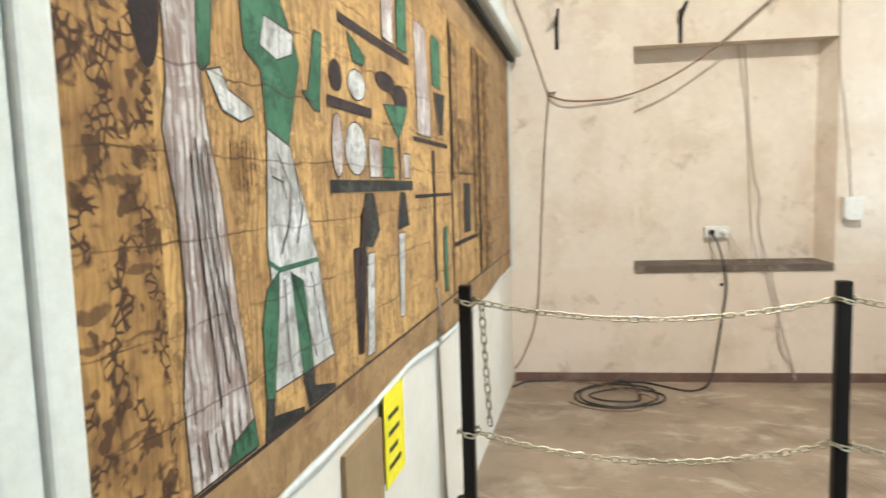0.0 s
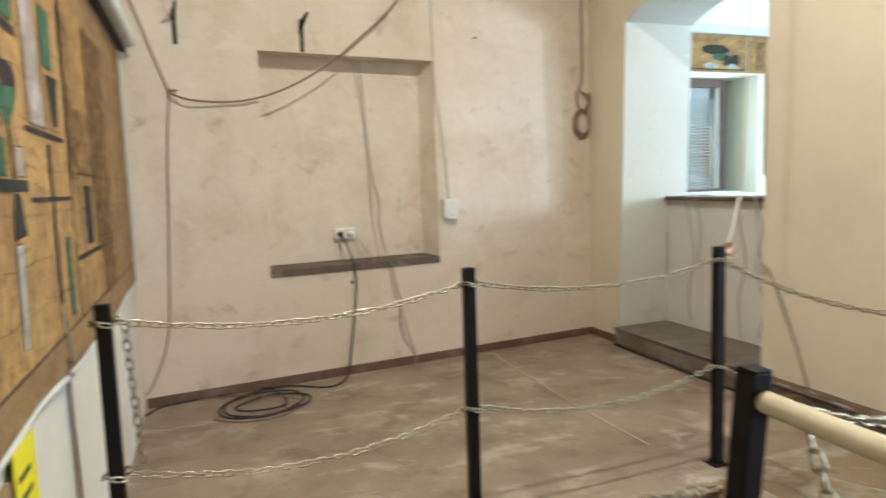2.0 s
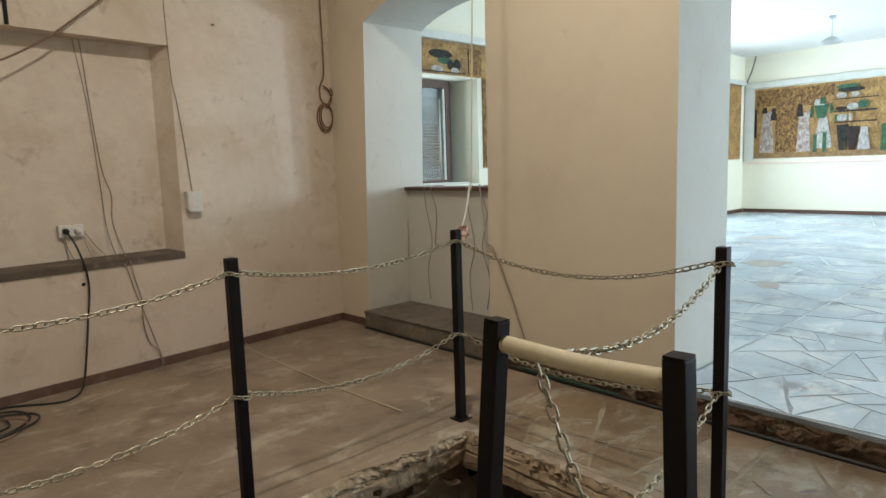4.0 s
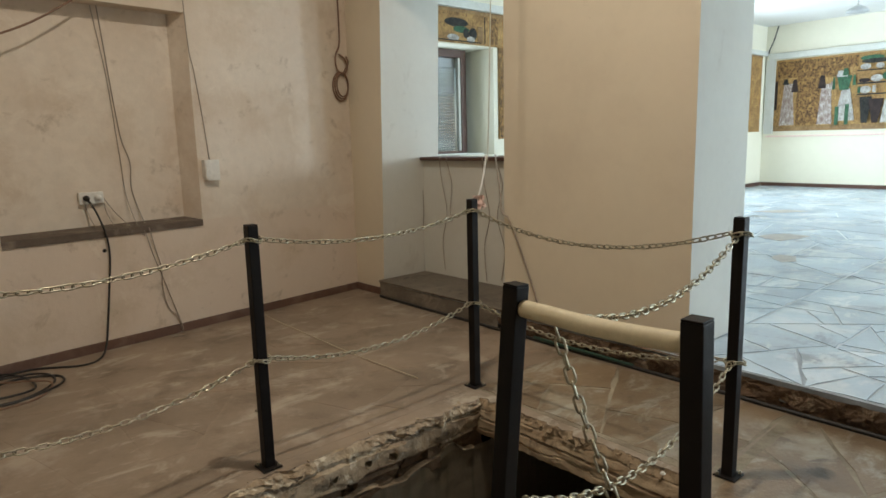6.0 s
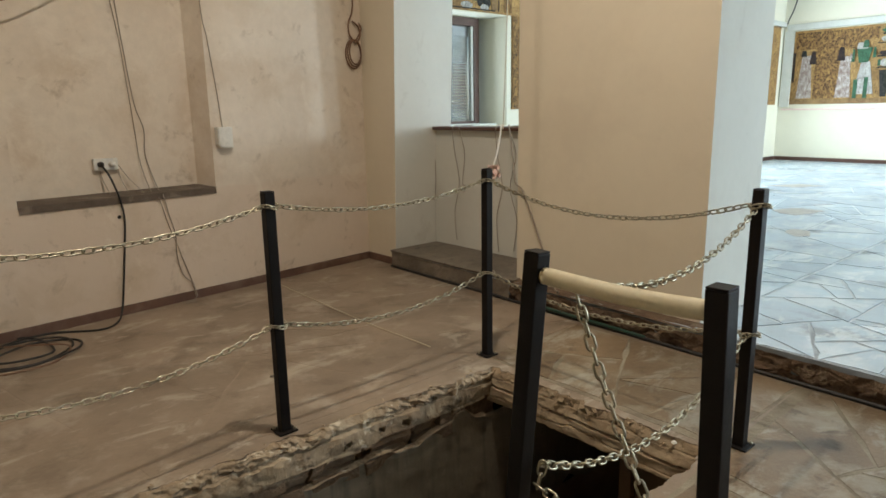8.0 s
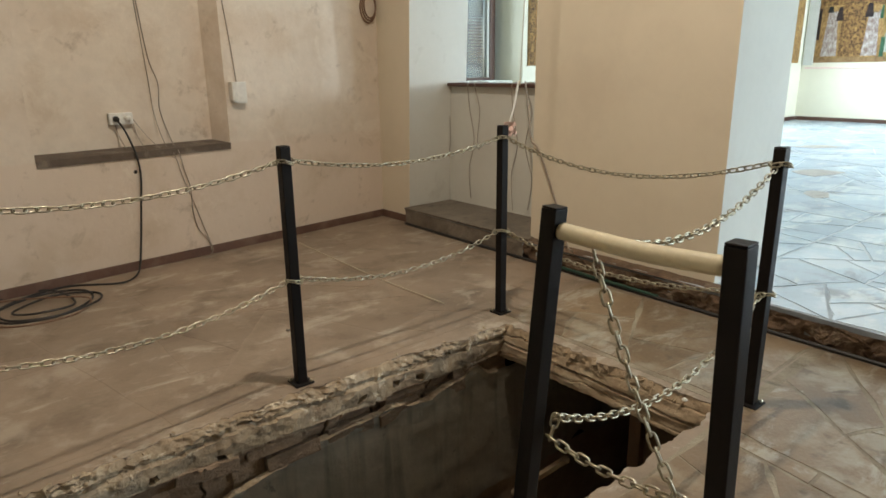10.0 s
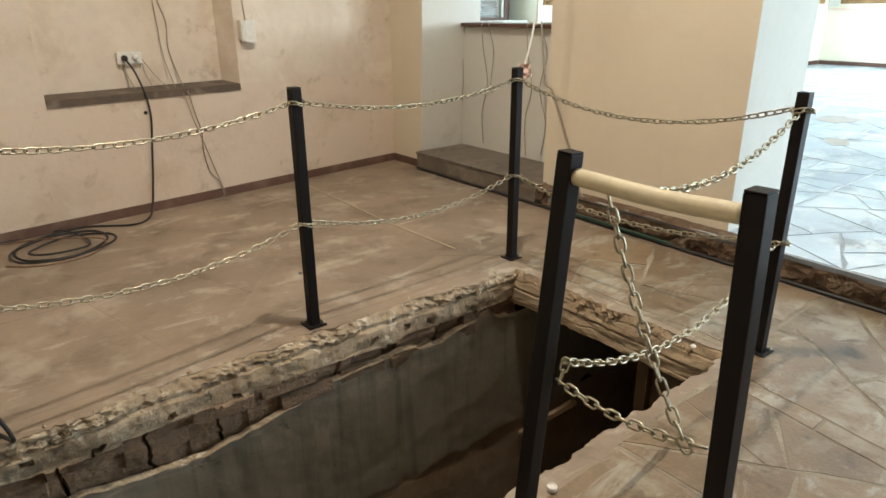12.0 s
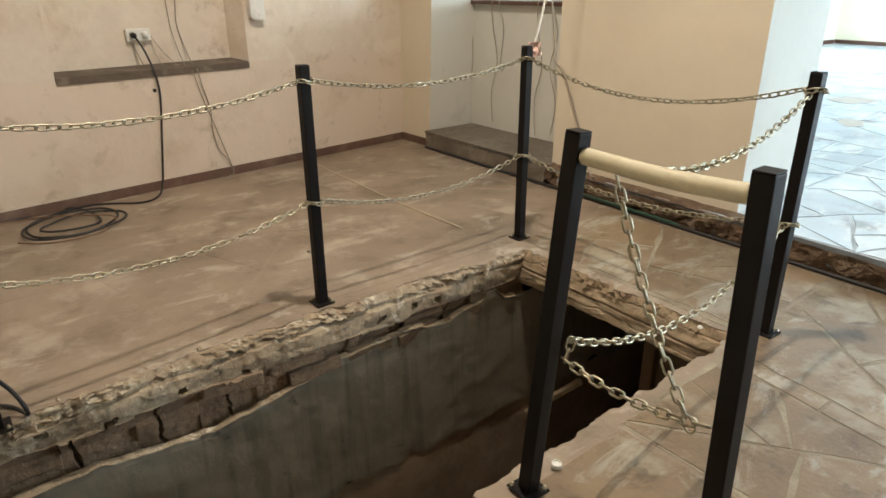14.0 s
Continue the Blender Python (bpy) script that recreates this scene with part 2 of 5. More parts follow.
CARD = surface("brown_cardboard", (0.30, 0.20, 0.10), 0.8, scale=6, amount=0.5, bump=0.05)
FRAMEWHITE = surface("white_painted_batten", (0.64, 0.64, 0.585), 0.6, tint=(0.52, 0.52, 0.46), scale=4, amount=0.6, fine=40, bump=0.06)
SHUTTER = surface("grey_shutter_slat", (0.085, 0.095, 0.095), 0.5, scale=9, amount=0.3, bump=0.0)
LAMPMETAL = surface("grey_lamp_enamel", (0.45, 0.46, 0.45), 0.5, scale=9, amount=0.3, bump=0.0)
# near-black colour that paints in the darkness of the void and the wall hole
BLACKHOLE = surface("void_dark", (0.02, 0.016, 0.013), 0.95, scale=6, amount=0.6, bump=0.5)
GLOW = bpy.data.materials.new("glowing_bulb")
GLOW.use_nodes = True
GLOW.node_tree.nodes["Principled BSDF"].inputs["Emission Color"].default_value = (1.0, 0.92, 0.78, 1)
GLOW.node_tree.nodes["Principled BSDF"].inputs["Emission Strength"].default_value = 6.0
GLASS = bpy.data.materials.new("window_glass")
GLASS.use_nodes = True
_b = GLASS.node_tree.nodes["Principled BSDF"]
_b.inputs["Transmission Weight"].default_value, _b.inputs["Roughness"].default_value, _b.inputs["Base Color"].default_value = 1.0, 0.05, (0.9, 0.95, 0.95, 1)


def printed(name, colour, tint, dark, marks=0.3, mark_scale=24.0, stripes=0.0, patch=6.0, cracks=0.75, strokes=0.5):
    """Old print on papyrus sheets: patches, sheet joints and cracks, sign-like marks, folds."""
    m = bpy.data.materials.new(name)
    m.use_nodes = True
    t = m.node_tree
    b = t.nodes["Principled BSDF"]
    b.inputs["Roughness"].default_value = 0.72
    b.inputs["Specular IOR Level"].default_value = 0.25
    where = t.nodes.new("ShaderNodeTexCoord").outputs["Object"]
    cut = t.nodes.new("ShaderNodeSeparateXYZ")
    t.links.new(where, cut.inputs[0])
    both = t.nodes.new("ShaderNodeMath")
    both.operation = "ADD"
    t.links.new(cut.outputs[0], both.inputs[0])
    t.links.new(cut.outputs[1], both.inputs[1])
    flat_at = t.nodes.new("ShaderNodeCombineXYZ")
    t.links.new(both.outputs[0], flat_at.inputs[0])
    t.links.new(cut.outputs[2], flat_at.inputs[1])
    wob = t.nodes.new("ShaderNodeTexNoise")
    wob.inputs["Scale"].default_value, wob.inputs["Detail"].default_value = 11.0, 7.0
    t.links.new(where, wob.inputs["Vector"])
    bend = t.nodes.new("ShaderNodeVectorMath")
    bend.operation = "MULTIPLY_ADD"
    bend.inputs[1].default_value = (0.035, 0.035, 0.0)
    t.links.new(wob.outputs["Color"], bend.inputs[0])
    t.links.new(flat_at.outputs[0], bend.inputs[2])

    def level(value, low, high, k=1.0):
        r = t.nodes.new("ShaderNodeMapRange")
        for key, v in (("From Min", low), ("From Max", high), ("To Max", k)):
            r.inputs[key].default_value = v
        t.links.new(value, r.inputs["Value"])
        return r.outputs[0]

    def grain(size, detail, stretch=(1, 1, 1)):
        n = t.nodes.new("ShaderNodeTexNoise")
        n.inputs["Scale"].default_value, n.inputs["Detail"].default_value = size, detail
        mp = t.nodes.new("ShaderNodeMapping")
        mp.inputs["Scale"].default_value = stretch
        t.links.new(bend.outputs[0], mp.inputs["Vector"])
        t.links.new(mp.outputs[0], n.inputs["Vector"])
        return n.outputs[0]

    def mix(fac, a, c):
        x = t.nodes.new("ShaderNodeMix")
        x.data_type = "RGBA"
        for plug, value in ((x.inputs["Factor"], fac), (x.inputs["A"], a), (x.inputs["B"], c)):
            if isinstance(value, bpy.types.NodeSocket):
                t.links.new(value, plug)
            else:
                plug.default_value = value
        return x.outputs["Result"]

    out = mix(level(grain(patch, 7), 0.40, 0.62, 0.9), (*colour, 1), (*tint, 1))
    out = mix(level(grain(60, 5), 0.45, 0.8, 0.45), out, (*[c * 0.45 for c in colour], 1))
    if stripes:
        out = mix(level(grain(5, 3, (26.0, 1.5, 1)), 0.45, 0.58, stripes), out, (*dark, 1))
    out = mix(level(grain(mark_scale, 2, (1.0, 0.75, 1)), 0.585, 0.615, marks), out, (*dark, 1))
    out = mix(level(grain(mark_scale * 0.45, 4, (0.8, 2.2, 1)), 0.60, 0.64, marks * 0.8), out, (*dark, 1))
    edge = t.nodes.new("ShaderNodeTexVoronoi")
    edge.feature = "DISTANCE_TO_EDGE"
    edge.inputs["Scale"].default_value = mark_scale * 2.4
    t.links.new(bend.outputs[0], edge.inputs["Vector"])
    stroke = t.nodes.new("ShaderNodeMath")
    stroke.operation = "MULTIPLY"
    t.links.new(level(edge.outputs["Distance"], 0.16, 0.06), stroke.inputs[0])
    t.links.new(level(grain(mark_scale * 0.9, 2, (1.0, 0.6, 1)), 0.49, 0.55, strokes), stroke.inputs[1])
    out = mix(stroke.outputs[0], out, (*dark, 1))
    sheets = t.nodes.new("ShaderNodeTexBrick")
    sheets.offset = 0.37
    for key, v in (("Scale", 1.0), ("Mortar Size", 0.0019), ("Mortar Smooth", 0.3), ("Brick Width", 0.31), ("Row Height", 0.118)):
        sheets.inputs[key].default_value = v
    t.links.new(bend.outputs[0], sheets.inputs["Vector"])
    broken_line = t.nodes.new("ShaderNodeMath")
    broken_line.operation = "MULTIPLY"
    t.links.new(sheets.outputs["Fac"], broken_line.inputs[0])
    t.links.new(level(grain(7, 3), 0.38, 0.55, cracks), broken_line.inputs[1])
    out = mix(broken_line.outputs[0], out, (0.05, 0.028, 0.016, 1))
    t.links.new(out, b.inputs["Base Color"])
    bp = t.nodes.new("ShaderNodeBump")
    bp.inputs["Strength"].default_value, bp.inputs["Distance"].default_value = 0.25, 0.006
    t.links.new(grain(45, 6), bp.inputs["Height"])
    t.links.new(bp.outputs[0], b.inputs["Normal"])
    return m


OCHRE = printed("ochre_papyrus_print", (0.545, 0.325, 0.118), (0.33, 0.185, 0.072), (0.105, 0.055, 0.026), 0.40, 27, 0.5, patch=4.0, strokes=0.4)
GLYPH = printed("brown_glyph_print", (0.40, 0.225, 0.078), (0.21, 0.112, 0.043), (0.055, 0.027, 0.015), 0.85, 26, 0.3, patch=12, strokes=1.0)
BORDER = printed("brown_border_print", (0.29, 0.175, 0.08), (0.18, 0.10, 0.047), (0.38, 0.24, 0.11), 0.45, 16, 0.2, patch=7, strokes=0.3)
PRINTWHITE = printed("chalky_white_print", (0.58, 0.555, 0.51), (0.38, 0.35, 0.315), (0.12, 0.105, 0.09), 0.45, 30, 0.45, 9, cracks=0.5, strokes=0.2)
PRINTROBE = printed("lilac_white_print", (0.59, 0.535, 0.49), (0.33, 0.265, 0.235), (0.20, 0.13, 0.105), 0.45, 28, 0.9, 9, cracks=0.5, strokes=0.2)
PRINTGREEN = printed("green_print", (0.058, 0.145, 0.08), (0.035, 0.095, 0.05), (0.02, 0.05, 0.03), 0.45, 24, 0.0, 8)
PRINTDARK = printed("blue_black_print", (0.014, 0.015, 0.014), (0.028, 0.027, 0.024), (0.07, 0.065, 0.052), 0.35, 30, 0.0, 9)
PRINTPLUM = printed("plum_print", (0.030, 0.020, 0.019), (0.055, 0.034, 0.028), (0.015, 0.012, 0.012), 0.4, 30, 0.0, 9)


# ---------------------------------------------------------------- building helpers
def mesh(name, bm, material, smooth=False):
    me = bpy.data.meshes.new(name)
    bm.normal_update()
    bm.to_mesh(me)
    bm.free()
    for m in material if isinstance(material, (list, tuple)) else [material]:
        me.materials.append(m)
    if smooth:
        me.shade_smooth()
    return me


def thing(name, bm, material, label, category, group="", kind="", m=None, smooth=False):
    ob = new(name, mesh(name, bm, material, smooth))
    if m is not None:
        ob.matrix_world = m
    return tagged(ob, label, category, group, kind)


def empty(name, m, label, category, group="", kind=""):
    ob = new(name)
    ob.empty_display_size = 0.1
    ob.matrix_world = m
    return tagged(ob, label, category, group, kind)


def part(name, bm, material, parent, label="", smooth=False, m=None):
    ob = new(name, bm if isinstance(bm, bpy.types.Mesh) else mesh(name, bm, material, smooth))
    ob.parent = parent
    if m is not None:
        ob.matrix_basis = m
    return tagged(ob, label)


def box(x0, x1, y0, y1, z0, z1, bevel=0.0, bm=None):
    made = bm or bmesh.new()
    v = [made.verts.new((x, y, z)) for x in (x0, x1) for y in (y0, y1) for z in (z0, z1)]
    fs = [made.faces.new([v[i] for i in q]) for q in ((0, 1, 3, 2), (4, 6, 7, 5), (0, 4, 5, 1), (2, 3, 7, 6), (0, 2, 6, 4), (1, 5, 7, 3))]
    if bevel:
        edges = list({e for f in fs for e in f.edges})
        bmesh.ops.bevel(made, geom=edges, offset=bevel, segments=2, affect="EDGES", profile=0.6)
    return made


def prism(outline, axis, a, b):
    """An outline in the two other axes, drawn out along axis from a to b."""
    made = bmesh.new()

    def at(p, d):
        return {"x": (d, p[0], p[1]), "y": (p[0], d, p[1]), "z": (p[0], p[1], d)}[axis]

    lo, hi = [made.verts.new(at(p, a)) for p in outline], [made.verts.new(at(p, b)) for p in outline]
    made.faces.new(lo)
    made.faces.new(hi[::-1])
    n = len(outline)
    for i in range(n):
        made.faces.new((lo[i], hi[i], hi[(i + 1) % n], lo[(i + 1) % n]))
    bmesh.ops.recalc_face_normals(made, faces=made.faces)
    return made


def tube(points, radius, sides=8, bm=None, smooth_steps=6):
    """A round cable through the points, curved smoothly."""
    made = bm or bmesh.new()
    pts = [Vector(p) for p in points]
    fine = []
    for i in range(len(pts) - 1):
        p0, p1, p2, p3 = pts[max(i - 1, 0)], pts[i], pts[i + 1], pts[min(i + 2, len(pts) - 1)]
        for k in range(smooth_steps):
            s = k / smooth_steps
            fine.append(0.5 * (2 * p1 + (p2 - p0) * s + (2 * p0 - 5 * p1 + 4 * p2 - p3) * s * s + (3 * p1 - p0 - 3 * p2 + p3) * s**3))
    fine.append(pts[-1])
    rings, side = [], None
    for i, p in enumerate(fine):
        ahead = (fine[min(i + 1, len(fine) - 1)] - fine[max(i - 1, 0)]).normalized()
        if side is None:
            side = ahead.orthogonal().normalized()
        side = (side - ahead * side.dot(ahead)).normalized()
        up = ahead.cross(side)
        rings.append([made.verts.new(p + radius * (math.cos(2 * math.pi * j / sides) * side + math.sin(2 * math.pi * j / sides) * up)) for j in range(sides)])
    for a, b in zip(rings, rings[1:]):
        for j in range(sides):
            made.faces.new((a[j], a[(j + 1) % sides], b[(j + 1) % sides], b[j]))
    made.faces.new(rings[0][::-1])
    made.faces.new(rings[-1])
    return made


def sheet(place, nu, nv, amp, size, seed=0.0):
    """A rough broken surface: place(u, v) pushed about by noise."""
    made = bmesh.new()
    rows = []
    for i in range(nu + 1):
        row = []
        for j in range(nv + 1):
            p = Vector(place(i / nu, j / nv))
            q = p * size + Vector((seed, seed * 2, 0))
            k = amp * (1 if 0 < j else 0.25)
            row.append(made.verts.new(p + k * noise.noise_vector(q) + 0.5 * k * noise.noise_vector(q * 2.7) + 0.3 * k * noise.noise_vector(q * 6.1)))
        rows.append(row)
    for i in range(nu):
        for j in range(nv):
            made.faces.new((rows[i][j], rows[i][j + 1], rows[i + 1][j + 1], rows[i + 1][j]))
    bmesh.ops.recalc_face_normals(made, faces=made.faces)
    return made


def lathe(profile, sides=20):
    made = bmesh.new()
    rings = [[made.verts.new((r * math.cos(2 * math.pi * j / sides), r * math.sin(2 * math.pi * j / sides), z)) for j in range(sides)] for r, z in profile]
    for a, b in zip(rings, rings[1:]):
        for j in range(sides):
            made.faces.new((a[j], a[(j + 1) % sides], b[(j + 1) % sides], b[j]))
    made.faces.new(rings[0][::-1])
    made.faces.new(rings[-1])
    return made


# ---------------------------------------------------------------- the plan
CEIL = 4.20                      # ceiling of the room
HALL_Z = 0.13                    # floor of the hall, one step up
WEST = -0.50                     # the wall with the mural
EAST, EAST_IN = 2.98, 3.60       # the thick wall to the hall
PIT_X0, PIT_X1, PIT_Y0, PIT_Y1 = -0.60, 1.96, 1.18, 2.38
NORTH = pose(-0.49, 4.519, 0, 0, 0, 6.5)   # the wall with the niche: its own x runs along it, y into it


def ragged(a, b, n, amp, seed):
    """Points from a to b with an uneven edge."""
    a, b = Vector(a), Vector(b)
    side = Vector((-(b - a).y, (b - a).x)).normalized()
    out = []
    for i in range(n + 1):
        p = a.lerp(b, i / n)
        s = (b - a).length * i / n
        w = noise.noise(Vector((s * 8 + seed, seed, 0))) + 0.6 * noise.noise(Vector((s * 27, seed, 3))) + 0.35 * noise.noise(Vector((s * 70, seed, 6)))
        out.append(p + side * amp * w * (0 if i in (0, n) else 1))
    return out


EDGE_N = ragged((PIT_X0, PIT_Y1 - 0.07), (PIT_X1, PIT_Y1 - 0.03), 170, 0.030, 1.3)
EDGE_N = [p + Vector((0, 0.07 * math.sin(math.pi * min(1, (p.x + 0.6) / 2.3)))) for p in EDGE_N]
EDGE_E = ragged((PIT_X1, PIT_Y0), EDGE_N[-1], 80, 0.028, 5.1)
EDGE_S = ragged((0.60, PIT_Y0 - 0.005), (PIT_X1, PIT_Y0 + 0.01), 80, 0.022, 8.7)

# floor: three sheets round the pit, in one slab
floor_bm = bmesh.new()


def slab(outline, top, thick):
    n = len(outline)
    hi = [floor_bm.verts.new((p[0], p[1], top)) for p in outline]
    lo = [floor_bm.verts.new((p[0], p[1], top - thick)) for p in outline]
    floor_bm.faces.new(hi)
    floor_bm.faces.new(lo[::-1])
    for i in range(n):
        floor_bm.faces.new((hi[i], lo[i], lo[(i + 1) % n], hi[(i + 1) % n]))


slab([*EDGE_N, (3.1, EDGE_N[-1].y), (3.1, 5.2), (-0.6, 5.2)], 0.0, 0.012)
slab([*EDGE_E, (3.1, EDGE_N[-1].y), (3.1, PIT_Y0)], 0.0, 0.012)
slab([(-0.6, -2.6), (3.1, -2.6), (3.1, PIT_Y0), *EDGE_S[::-1], (0.60, PIT_Y0 - 0.02), (-0.6, PIT_Y0 - 0.04)], 0.0, 0.012)
bmesh.ops.remove_doubles(floor_bm, verts=floor_bm.verts, dist=1e-5)
bmesh.ops.recalc_face_normals(floor_bm, faces=floor_bm.faces)
floor = thing("floor", floor_bm, DUST, "dusty worn flagstone floor round an open pit", "floor", kind="structure")

# hall floor, one step up, with a crumbling front edge
def front_x(y):
    return 2.84 + (y - 0.97) * 0.0227


hall_floor = thing("floor_hall", prism([(front_x(-4.1) + 0.03, -4.1), (front_x(4.49) + 0.03, 4.49), (3.7, 4.49), (3.7, 6.2), (14.8, 6.2), (14.8, -4.1)], "z", 0.03, HALL_Z),
                   HALLMORTAR, "grey irregular flagstone floor tinted with sky blue, one step up", "floor", kind="structure")
riser = thing("step_riser", sheet(lambda u, v: (front_x(-2.5 + 5.6 * u) + 0.022 * v, -2.5 + 5.6 * u, HALL_Z - 0.012 - (HALL_Z - 0.012) * v), 260, 10, 0.026, 11, 2.0),
              RISER, "crumbling dark brown edge of the raised floor", "step", kind="structure")
thing("trim", tube([(front_x(y) - 0.012, y, 0.012) for y in (-2.4, -1.0, 0.2, 1.2, 2.0, 3.0, 4.2, 4.48)], 0.011), RUBBER,
      "black cable lying along the foot of the step", "trim", kind="structure", smooth=True)

thing("step_edge", sheet(lambda u, v: (front_x(1.7 + 1.4 * u) + 0.015 + (2.982 - front_x(1.7 + 1.4 * u) - 0.015) * v, 1.66 + 1.44 * u, HALL_Z + 0.007 - 0.012 * (1 - v) ** 3), 60, 6, 0.004, 12, 6.0), RISER,
      "dark brown worn ledge along the foot of the pier", "step", kind="structure")

# recess step in front of the low wall
recess = thing("stone_step", box(front_x(4.0), 3.44, 3.08, 4.50, HALL_Z - 0.0, HALL_Z + 0.016, 0.006), STEPSTONE,
               "dark worn stone step slab before the low wall", "step")
thing("step_front", sheet(lambda u, v: (front_x(3.1 + 1.39 * u) - 0.004, 3.1 + 1.39 * u, HALL_Z * (1 - v)), 50, 5, 0.008, 9, 4.0), STEPSTONE,
      "dark stone front of the recess step", "step", kind="structure")

# ---------------------------------------------------------------- walls
# north wall with the blind window niche, in its own axes
NICHE = (0.80, 2.055, 0.765, 2.215)
u0, u1, z0, z1 = NICHE
north = empty("wall_north", NORTH, "tan plastered wall with a blind window niche, stained and patched", "wall", kind="structure")
bm = box(-0.3, u0, 0, 0.45, 0, CEIL)
box(u1, 3.9, 0, 0.45, 0, CEIL, bm=bm)
box(u0, u1, 0, 0.45, 0, z0, bm=bm)
box(u0, u1, 0, 0.45, z1, CEIL, bm=bm)
box(u0, u1, 0.14, 0.45, z0, z1, bm=bm)
part("plaster", bm, PLASTER, north)
part("jamb", prism([(u1 - 0.068, 0.141), (u1 + 0.001, 0.141), (u1 + 0.001, 0.0005)], "z", z0 - 0.002, z1 + 0.002), PLASTER, north)
part("niche_sill", prism([(-0.008, 0.740), (0.139, 0.740), (0.139, 0.806), (-0.008, 0.784)], "x", u0 + 0.002, u1 - 0.002), surface("dark_stone_sill", (0.15, 0.115, 0.087), 0.85, tint=(0.085, 0.063, 0.047), scale=8, amount=0.8, bump=0.35, scuff=(0.25, 0.20, 0.155), scuff_scale=6), north, "dark grey stone sill of the niche")
thing("baseboard", box(0.0, 3.50, -0.014, -0.001, 0.0, 0.062, 0.003), SKIRT, "red-brown painted skirting board", "skirting", kind="structure", m=NORTH)

# west wall (the mural hangs on it)
thing("wall_west", box(WEST - 0.35, WEST, -2.6, 4.60, -0.0, CEIL), OLDWHITE, "cream-white plastered wall under the large mural", "wall", kind="structure")

# east wall: one outline with the recess arch and the wide opening to the hall
ARCH_Z, RISE = 2.49, 0.14
arch = [(4.42 - 1.32 * k / 16, ARCH_Z + RISE * math.sin(math.pi * k / 16) ** 0.8) for k in range(17)]
outline = [(-2.6, 0.0), (-1.2, 0.0), (-1.2, 2.75)] + [(-1.2 + 2.965 * k / 12, 2.75 + 0.25 * math.sin(math.pi * k / 12)) for k in range(1, 12)]
outline += [(1.765, 2.75), (1.765, 0.11), (3.115, 0.11), *arch[::-1], (4.52, 0.0), (5.3, 0.0), (5.3, CEIL), (-2.6, CEIL)]
bm = prism(outline, "x", EAST, EAST_IN)
for f in bm.faces:
    f.material_index = 0 if f.calc_center_median().x < EAST + 0.01 else (2 if f.calc_center_median().x > EAST_IN - 0.01 else 1)
thing("wall_east", bm, [PLASTER_PIER, WHITE, CREAM], "tan plastered pier and arch with pale limewashed reveals", "wall", kind="structure")
thing("baseboard", box(EAST - 0.013, EAST - 0.001, 4.53, 4.905, 0.0, 0.062, 0.003), SKIRT, "short red-brown skirting board", "skirting", kind="structure")

# low wall with a dark wooden cap, in the arch
low = empty("low_wall", pose(0, 0, 0), "low limewashed wall with a dark wooden cap in the arch", "wall", kind="structure")
part("masonry", box(3.43, EAST_IN - 0.01, 3.116, 4.50, HALL_Z, 1.135), WHITE, low)
part("cap", box(3.385, EAST_IN + 0.03, 3.118, 4.525, 1.136, 1.165, 0.006), DARKWOOD, low, "dark brown wooden cap")

# closing walls behind the camera, and the ceiling
thing("wall_south", box(WEST - 0.35, EAST_IN, -2.95, -2.6, 0, CEIL), PLASTER, "plain tan plastered wall", "wall", kind="structure")
thing("ceiling", box(WEST - 0.35, EAST_IN, -2.95, 5.3, CEIL, CEIL + 0.2), CEILING, "whitewashed ceiling", "ceiling", kind="structure")

# ---------------------------------------------------------------- pit
pit = empty("pit_wall", pose(0, 0, 0), "broken floor edge over a grey cement-rendered pit wall", "pit", kind="structure")


FACE = 2.355                     # the rendered face of the pit


def north_edge(x):
    return np.interp(x, [p.x for p in EDGE_N], [p.y for p in EDGE_N])


LIP_X = (-0.60, -0.13, 0.10, 0.28, 0.55, 0.87, 1.10, 1.22, 1.45, 1.60, 1.76, 1.84, 2.1)
LIP_Z = (-0.31, -0.30, -0.33, -0.345, -0.30, -0.232, -0.225, -0.215, -0.255, -0.215, -0.175, -0.245, -0.27)


def lip(x):
    """Top of the cement render."""
    return float(np.interp(x, LIP_X, LIP_Z)) + 0.012 * noise.noise(Vector((x * 7, 9, 0))) + 0.007 * noise.noise(Vector((x * 23, 9, 0)))


def broken(u, v):
    x = PIT_X0 + (PIT_X1 + 0.06 - PIT_X0) * u
    y = float(north_edge(x))
    if v < 0.6:
        w = v / 0.6
        return (x, y + (FACE - 0.012 - y) * w**0.45 - 0.010 * math.sin(math.pi * w) + 0.016 * (1 if 0.28 < w + 0.12 * noise.noise(Vector((x * 5, 1, 0))) < 0.42 else 0), -0.002 - 0.145 * w)
    w = (v - 0.6) / 0.4
    return (x, FACE - 0.012 + 0.06 * math.sin(math.pi / 2 * min(w * 2.0, 1)), -0.147 - 0.24 * w)


HOLES = [(0.426, -0.140), (-0.071, -0.140), (0.182, -0.115), (1.065, -0.112), (1.256, -0.105), (1.38, -0.110), (-0.282, -0.090)]
CRACKS = [0.622, 0.886, 0.352, 0.079, -0.2, 1.14, 1.45]


